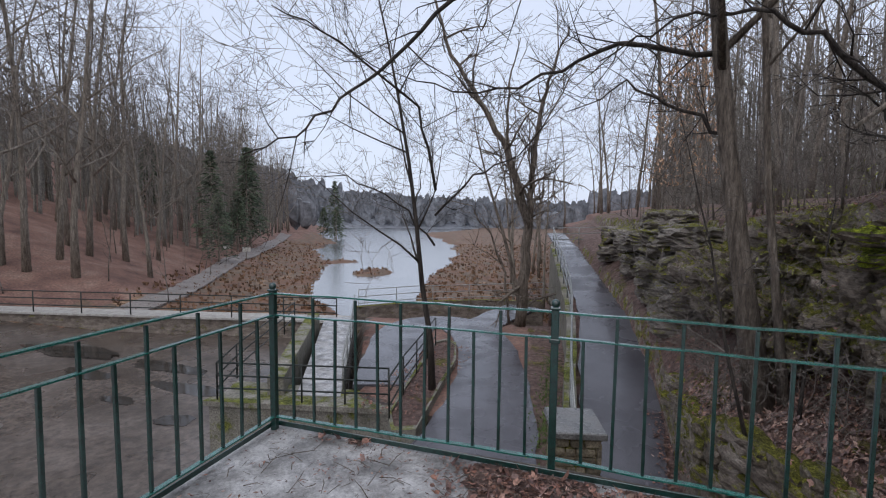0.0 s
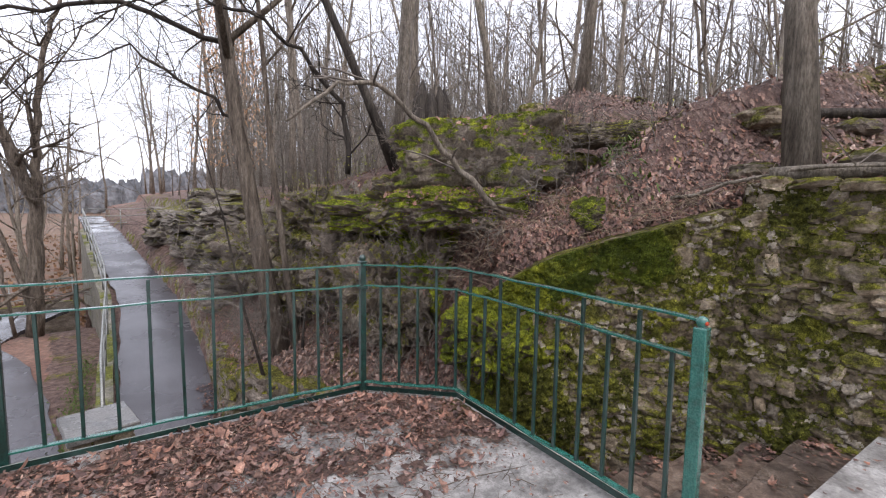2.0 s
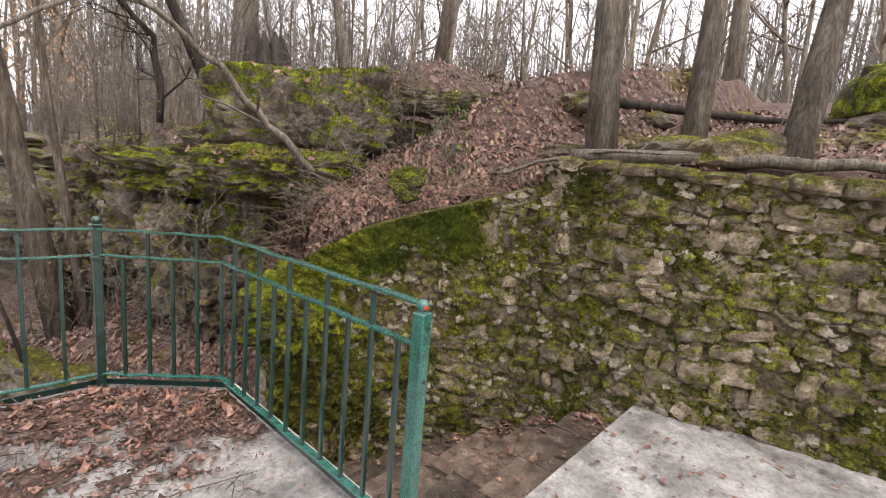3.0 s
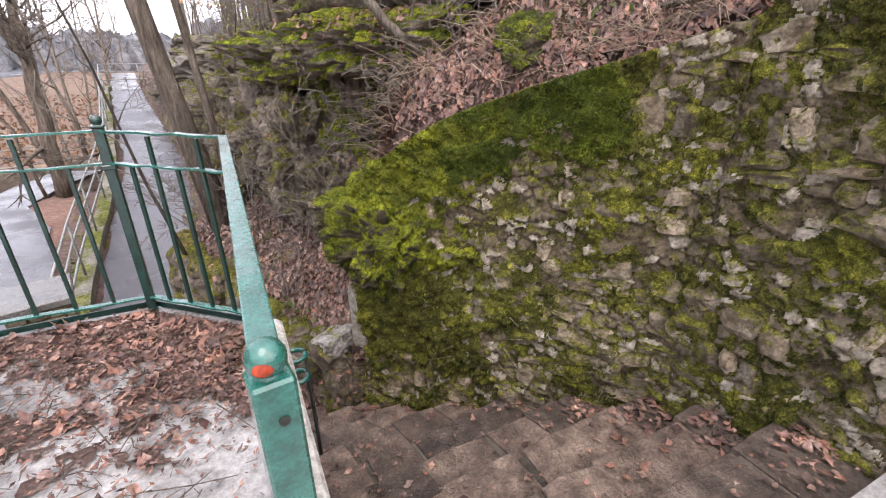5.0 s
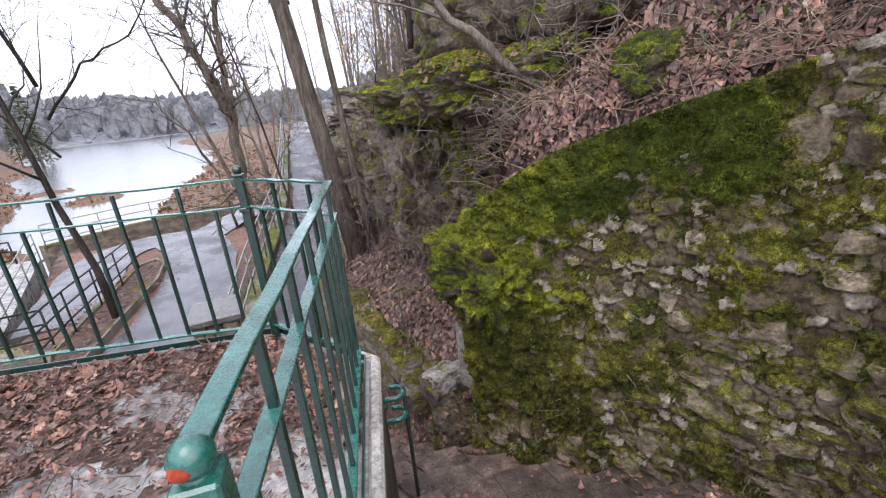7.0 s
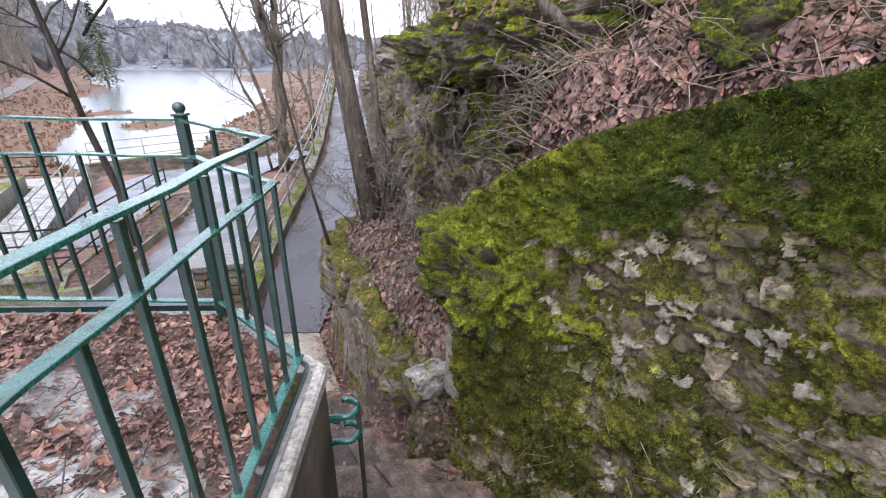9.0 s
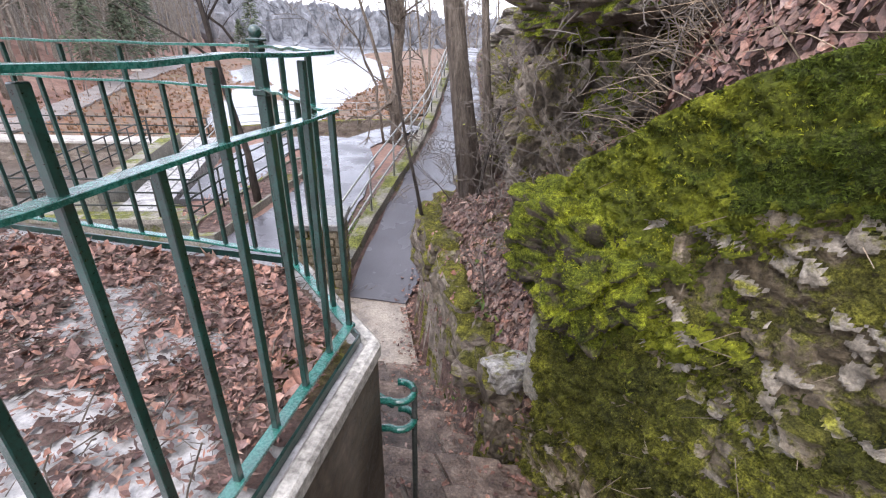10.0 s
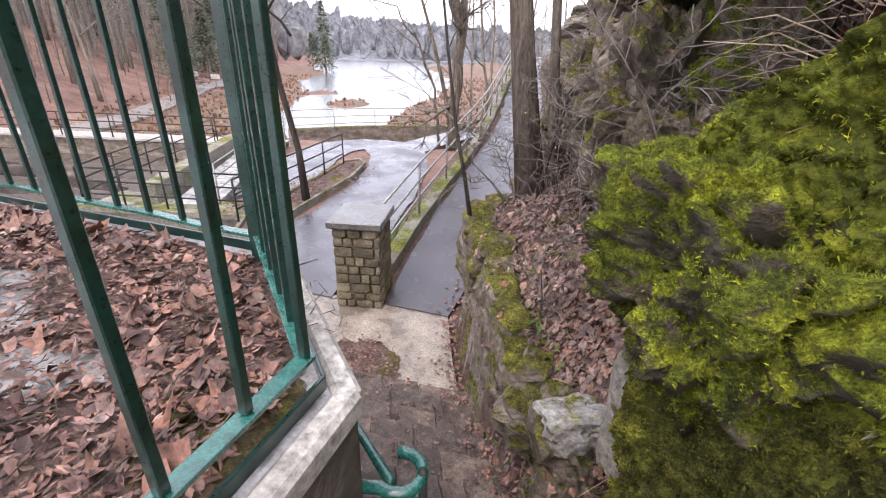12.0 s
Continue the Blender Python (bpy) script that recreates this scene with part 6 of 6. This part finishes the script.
# the dead bough hanging over the mossy ledge, and logs behind the wall
branch("dead_bough", [(4.0, 3.15, 1.18), (3.68, 3.30, 1.42), (3.22, 3.35, 1.81), (2.78, 3.35, 2.21), (2.34, 3.35, 2.53), (1.9, 3.35, 2.47), (1.47, 3.35, 2.1)], 0.042, "dead bare bough leaning out over the mossy rocks", "bark", 12, 2)
branch("fallen_log", [(4.75, 1.15, 1.72), (4.95, 0.3, 1.74), (5.05, -0.6, 1.72), (5.3, -1.6, 1.7)], 0.07, "mossy fallen log lying along the top of the wall", "bark", 0, 3)
branch("fallen_log", [(6.2, 1.6, gz(6.2, 1.6) + 0.06), (7.4, 0.3, gz(7.4, 0.3) + 0.08), (8.6, -1.0, gz(8.6, -1.0) + 0.1)], 0.06, "dark fallen branch across the slope", "bark_dark", 3, 4)
branch("fallen_branch", [(4.6, 1.9, gz(4.6, 1.9) + 0.04), (4.75, 1.0, 1.76), (4.7, 0.2, 1.74)], 0.02, "thin dead branch on the wall top", "bark", 4, 5)
for i, (x, y, hgt) in enumerate(((4.35, 2.7, 1.0), (4.6, 3.1, 1.2), (3.9, 3.0, 0.8), (4.9, 2.3, 1.0), (3.2, 3.9, 0.9), (2.9, 4.6, 1.0), (2.7, 5.2, 1.2), (2.9, 6.0, 1.3), (2.4, 6.3, 1.4), (2.5, 7.2, 1.6), (2.2, 8.2, 1.6), (2.3, 9.4, 1.8), (5.6, 2.6, 1.3), (3.3, 5.6, 1.4), (2.6, 4.2, 0.8), (2.0, 10.5, 1.8), (1.9, 11.8, 1.8), (3.0, 6.9, 1.7), (3.6, 6.4, 1.6), (1.7, 7.6, 1.3), (1.9, 8.8, 1.5), (1.8, 9.8, 1.4), (1.75, 12.8, 1.5), (1.5, 14.2, 1.6), (1.9, 7.0, 1.2), (2.3, 10.2, 1.9), (2.5, 5.6, 1.3), (2.2, 6.0, 1.0), (3.9, 5.0, 1.4), (4.4, 4.9, 1.5), (4.3, 3.3, 0.9), (4.8, 3.4, 1.1), (4.15, 2.9, 0.8), (3.5, 3.1, 0.6), (4.5, 2.2, 0.6), (3.3, 3.45, 0.6))):
    put(tree("shrub", 300 + i, "tangled bare shrub among the mossy rocks", "shrub", "bare shrubs", "twig", height=hgt, r0=0.009, lean=(random.uniform(-0.5, 0.2), random.uniform(-0.5, 0.1)), first=0.05, limbs=7, reach=0.6, depth=3, twigs=4, wob=0.14, sides=4, least=0.0028), x, y, 30 * i)

# broken stump behind the mossy block
stump = thing("tree_stump", "dark broken tree stump on the leafy crest", "stump")
so = Soup()
rk = random.Random(64)
for k_ in range(9):
    a = 6.283 * k_ / 9
    c_, s_ = math.cos(a), math.sin(a)
    h_ = rk.uniform(0.75, 1.25)
    so.tube([Vector((c_ * 0.40, s_ * 0.40, -0.1)), Vector((c_ * 0.27, s_ * 0.27, 0.3)), Vector((c_ * 0.22, s_ * 0.22, h_ * 0.8)), Vector((c_ * 0.2, s_ * 0.2, h_))], [0.14, 0.12, 0.10, 0.02], 6)
so.tube([Vector((0, 0, -0.1)), Vector((0, 0, 0.7))], [0.26, 0.2], 8)
obj("bole", so.mesh("bole", True), M["bark_dark"], stump)
put(stump, 4.3, 5.75)

# straw-coloured dead stems hanging over the top of the wall
so = Soup()
for _ in range(900):
    y = rt.uniform(1.3, 4.1)
    x = float(np.interp(y, CLIFF_Y, CLIFF_X)) + rt.uniform(-0.02, 0.7)
    p = Vector((x, y, gz(x, y) + 0.015))
    a, l = rt.uniform(1.9, 5.6), rt.uniform(0.08, 0.45)
    q = p + Vector((math.cos(a) * l, math.sin(a) * l, rt.uniform(-0.10, 0.16) * l / 0.3))
    mid = (p + q) / 2 + Vector((rt.uniform(-0.04, 0.04), rt.uniform(-0.04, 0.04), rt.uniform(0.01, 0.08)))
    so.tube([p, mid, q], [0.0026, 0.0022, 0.001], 3)
tagged(obj("dead_stems", so.mesh("dead_stems"), M["straw"]), "pale straw-coloured dead stems over the bank top", "dead stems", kind="stuff")

# first pale green leaves on the shrubs of the cliff
pl = []
for (cx_, cy_, cz_, n_) in ((2.75, 7.6, 0.9, 260), (3.0, 8.3, 1.6, 320), (2.9, 6.9, 1.5, 260), (3.5, 6.9, 2.0, 240), (2.4, 9.2, 0.4, 200), (2.5, 6.4, -0.1, 120), (5.0, 2.2, 2.2, 120), (9.5, 2.5, 4.0, 300), (8.0, 6.0, 3.2, 260)):
    for _ in range(n_):
        pl.append((cx_ + RN.normal(0, 0.26), cy_ + RN.normal(0, 0.35), cz_ + RN.normal(0, 0.25), RN.uniform(0.010, 0.026), 1.6))
leaves("shrub_leaves", pl, "sparse pale yellow-green leaves on bare shrubs", "bud", False, 18)

# ferns and evergreen sprigs on the ledge
pl = []
for (cx_, cy_, n_) in ((2.45, 4.0, 60), (2.55, 3.8, 40), (2.2, 4.5, 40), (4.55, 2.35, 70), (4.75, 2.6, 60), (-0.80, 9.0, 420), (-0.95, 11.0, 420), (-1.1, 13.0, 300)):
    for _ in range(n_):
        x, y = cx_ + RN.normal(0, 0.13), cy_ + RN.normal(0, 0.13 if n_ < 100 else 0.7)
        pl.append((x, y, gz(x, y) + RN.uniform(0.02, 0.12), RN.uniform(0.02, 0.045), 1.5))
leaves("sprigs", pl, "small evergreen sprigs and weeds on the bank", "fern", False, 8)


# understorey saplings, a few kinds repeated
thin = [tree("understorey_sapling", 400 + i, "thin bare sapling in the wood", "sapling", "woodland saplings", "twig", height=4.5 + i, r0=0.028, lean=(0.1 * (i - 1), 0.05), first=0.15, limbs=8, reach=0.35, depth=3, twigs=3, wob=0.09, sides=5, least=0.0035) for i in range(3)]
rs = random.Random(88)
k_ = 0
while k_ < 50:
    y = rs.uniform(3.5, 30)
    x = float(np.interp(y, CLIFF_Y, CLIFF_X)) + 0.3 + abs(rs.gauss(0, 4.5))
    if x < 4.9 and y < 6:
        continue
    plant(thin[k_ % 3], x, y, rs.uniform(0.6, 1.2))
    k_ += 1

for _ in range(36):
    y = rs.uniform(6.5, 22)
    x = float(np.interp(y, CLIFF_Y, CLIFF_X)) + 0.15 + abs(rs.gauss(0, 1.9))
    plant(thin[k_ % 3], x, y, rs.uniform(0.35, 0.8))
    k_ += 1
brush = [ob_ for ob_ in bpy.data.objects if ob_.name in ("shrub.011", "shrub.013", "shrub.019")]
for i in range(56):
    y = rs.uniform(3.6, 17)
    ex, cx = float(np.interp(y, EDGE_Y, EDGE_X)), float(np.interp(y, CLIFF_Y, CLIFF_X))
    put(copy_thing(brush[i % len(brush)], Matrix()), rs.uniform(ex + 0.25, cx + 1.5), y, rs.uniform(0, 360), None, rs.uniform(0.6, 1.1))

for _ in range(60):
    y = rs.uniform(4, 70)
    x = float(np.interp(y, (-60, 0, 14, 20, 66, 130, 300), (-46, -36, -29, -26, -58, -95, -200))) - rs.uniform(-1.5, 14)
    plant(thin[k_ % 3], x, y, rs.uniform(0.7, 1.4))
    k_ += 1

# dry grass over the marsh, joined
so = Soup()
rg = random.Random(52)
GD = np.array([rg.uniform(24, 95) for _ in range(9000)])
GL = np.array([rg.uniform(-0.75, 0.35) for _ in range(9000)]) * GD
GX, GY = -0.325 * GD + 0.946 * GL, 0.946 * GD + 0.325 * GL
GZ = ground(GX, GY)
for _ in range(9000):
    x, y = float(GX[_]), float(GY[_])
    z = float(GZ[_])
    if z < WATER + 0.04 or z > -3.2:
        continue
    h, a = rg.uniform(0.08, 0.34), rg.uniform(0, 3.14)
    w = rg.uniform(0.03, 0.14)
    n = len(so.v)
    dx, dy = math.cos(a) * w, math.sin(a) * w
    so.v += [Vector((x - dx, y - dy, z - 0.03)), Vector((x + dx, y + dy, z - 0.03)), Vector((x + dx * 1.5, y + dy, z + h * 0.8)), Vector((x + dx * 0.3, y, z + h * 0.5)), Vector((x - dx * 1.2, y - dy, z + h))]
    so.f += [(n, n + 1, n + 3), (n + 1, n + 2, n + 3), (n, n + 3, n + 4)]
tagged(obj("marsh_grass", so.mesh("marsh_grass"), M["grass"]), "dry tan and rust marsh grass in tufts", "grass", kind="stuff")

# ---- conifers and distant woods ----
def conifer(seed, height, spread):
    t = thing("conifer", "dark green conifer on the shore", "tree", "shore conifers")
    r = random.Random(seed)
    tr, cr = Soup(), Soup()
    tr.tube([Vector((0, 0, -0.1)), Vector((0.05, 0, height * 0.5)), Vector((0, 0, height))], [0.16, 0.10, 0.02], 6)
    for i in range(520):
        f = r.random() ** 0.8
        z = height * (0.12 + 0.88 * f)
        rad = spread * (1 - f) ** 0.8 * r.uniform(0.25, 1.1) + 0.08
        a = r.uniform(0, 6.283)
        c = Vector((math.cos(a) * rad, math.sin(a) * rad, z - rad * 0.25))
        s_ = r.uniform(0.18, 0.42)
        n = len(cr.v)
        d = Vector((math.cos(a), math.sin(a), r.uniform(-0.5, 0.1)))
        e = Vector((-math.sin(a), math.cos(a), r.uniform(-0.2, 0.2)))
        cr.v += [c - d * s_, c + e * s_ * 0.5, c + d * s_ * 1.3, c - e * s_ * 0.5, c + Vector((0, 0, s_ * 0.45))]
        cr.f += [(n, n + 1, n + 4), (n + 1, n + 2, n + 4), (n + 2, n + 3, n + 4), (n + 3, n, n + 4)]
    obj("trunk", tr.mesh("trunk"), M["bark"], t)
    obj("crown", cr.mesh("crown"), M["needle"], t)
    return t


cone = [conifer(1, 13, 2.6), conifer(2, 9, 2.2)]
for i, (x, y, sc) in enumerate(((-49, 53, 1.15), (-37, 36, 0.8), (-52, 57, 1.2), (-46, 48, 0.9), (-55, 60, 1.0), (-61, 96, 1.0), (-64, 100, 1.2), (-66, 98, 0.9), (-42, 40, 0.9), (-58, 45, 1.2))):
    t = cone[i] if i < 2 else copy_thing(cone[i % 2], Matrix())
    put(t, x, y, 40 * i, None, sc)

# far tree line round the valley, joined
so = Soup()
rf = random.Random(77)
FA = np.array([rf.uniform(-1.6, 1.9) for _ in range(5200)])
FD = np.array([rf.uniform(235, 400) if rf.random() < 0.8 else rf.uniform(150, 235) for _ in range(5200)])
FX, FY = -FD * np.sin(FA), FD * np.cos(FA)
FZ = ground(FX, FY)
for _ in range(5200):
    x, y, z, d = float(FX[_]), float(FY[_]), float(FZ[_]), float(FD[_])
    if d < 235 and (z < -3.2 or x > -60):
        continue
    if z < -4:
        continue
    h, w = rf.uniform(9, 16), rf.uniform(2.2, 4.5)
    n = len(so.v)
    so.v += [Vector((x + w * math.cos(t_) * rf.uniform(0.7, 1.2), y + rf.uniform(-1, 1), z + h * (0.5 + 0.5 * math.sin(t_)) * rf.uniform(0.85, 1.1))) for t_ in np.linspace(-1.57, 4.2, 9)]
    so.f.append(tuple(range(n, n + 9)))
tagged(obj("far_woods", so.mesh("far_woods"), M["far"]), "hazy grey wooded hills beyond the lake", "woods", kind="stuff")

# thin far trunks among the nearer woods, joined
so = Soup()
for _ in range(4200):
    if _ % 3:
        d, a = rf.uniform(38, 120), rf.uniform(-1.75, -0.12)
    else:
        d, a = rf.uniform(55, 150), rf.uniform(0.62, 1.5)
    FARX = -d * math.sin(a)
    FARY = d * math.cos(a)
    so.v.append(Vector((FARX, FARY, 0)))
FP = np.array([(v.x, v.y) for v in so.v])
FZ = ground(FP[:, 0], FP[:, 1])
so = Soup()
for (x, y), z in zip(FP, FZ):
    if z < -3.0:
        continue
    h, w = rf.uniform(8, 19), rf.uniform(0.05, 0.17)
    n = len(so.v)
    lx = rf.gauss(0, 0.6)
    so.v += [Vector((x - w, y, z - 0.3)), Vector((x + w, y, z - 0.3)), Vector((x, y + 2 * w, z - 0.3)), Vector((x + lx, y, z + h))]
    so.f += [(n, n + 1, n + 3), (n + 1, n + 2, n + 3), (n + 2, n, n + 3)]
    side_ = Vector((y, -x, 0)).normalized() * 0.05
    for _ in range(11):
        f = rf.uniform(0.15, 0.95)
        p = Vector((x + lx * f, y, z + h * f))
        q = p + Vector((rf.gauss(0, 1.3), rf.gauss(0, 1.3), rf.uniform(0.8, 2.6)))
        n = len(so.v)
        so.v += [p - side_, p + side_ + Vector((0, 0, 0.05)), q]
        so.f.append((n, n + 1, n + 2))
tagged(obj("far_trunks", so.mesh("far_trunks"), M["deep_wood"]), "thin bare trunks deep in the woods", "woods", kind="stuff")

# beech holding pale leaves
be = tree("beech_tree", 501, "young beech still holding pale dry leaves", height=8, r0=0.06, lean=(0, 0), first=0.15, limbs=10, reach=0.35, depth=3, twigs=5)
put(be, 3.0, 18.0)
rb = random.Random(6)
V = []
for _ in range(1500):
    a, f = rb.uniform(0, 6.28), rb.random()
    rad = 1.7 * math.sqrt(rb.random()) * (1 - 0.5 * f)
    V.append((math.cos(a) * rad, math.sin(a) * rad, 1.2 + 5.5 * f, rb.uniform(0.04, 0.08), 2.0))
lv = leaves("foliage", V, "pale tan leaves", "dry_leaf", False, 9)
for key in ("category", "kind", "label"):
    del lv[key]
lv.parent = be

# two notice boards on the far shore path
for i, (x, y) in enumerate(((-41, 41), (-38.5, 41.5))):
    nb = thing("notice_board", "small pale notice board on a post by the path", "sign", "notice boards")
    bm = bmesh.new()
    box(bm, (-0.05, -0.05, -0.1), (0.05, 0.05, 0.9), 0.01)
    part("post", bm, M["bark"], nb)
    bm = bmesh.new()
    box(bm, (-0.45, -0.03, 0.9), (0.45, 0.03, 1.4), 0.01)
    part("panel", bm, M["sign"], nb)
    put(nb, x, y, 35)
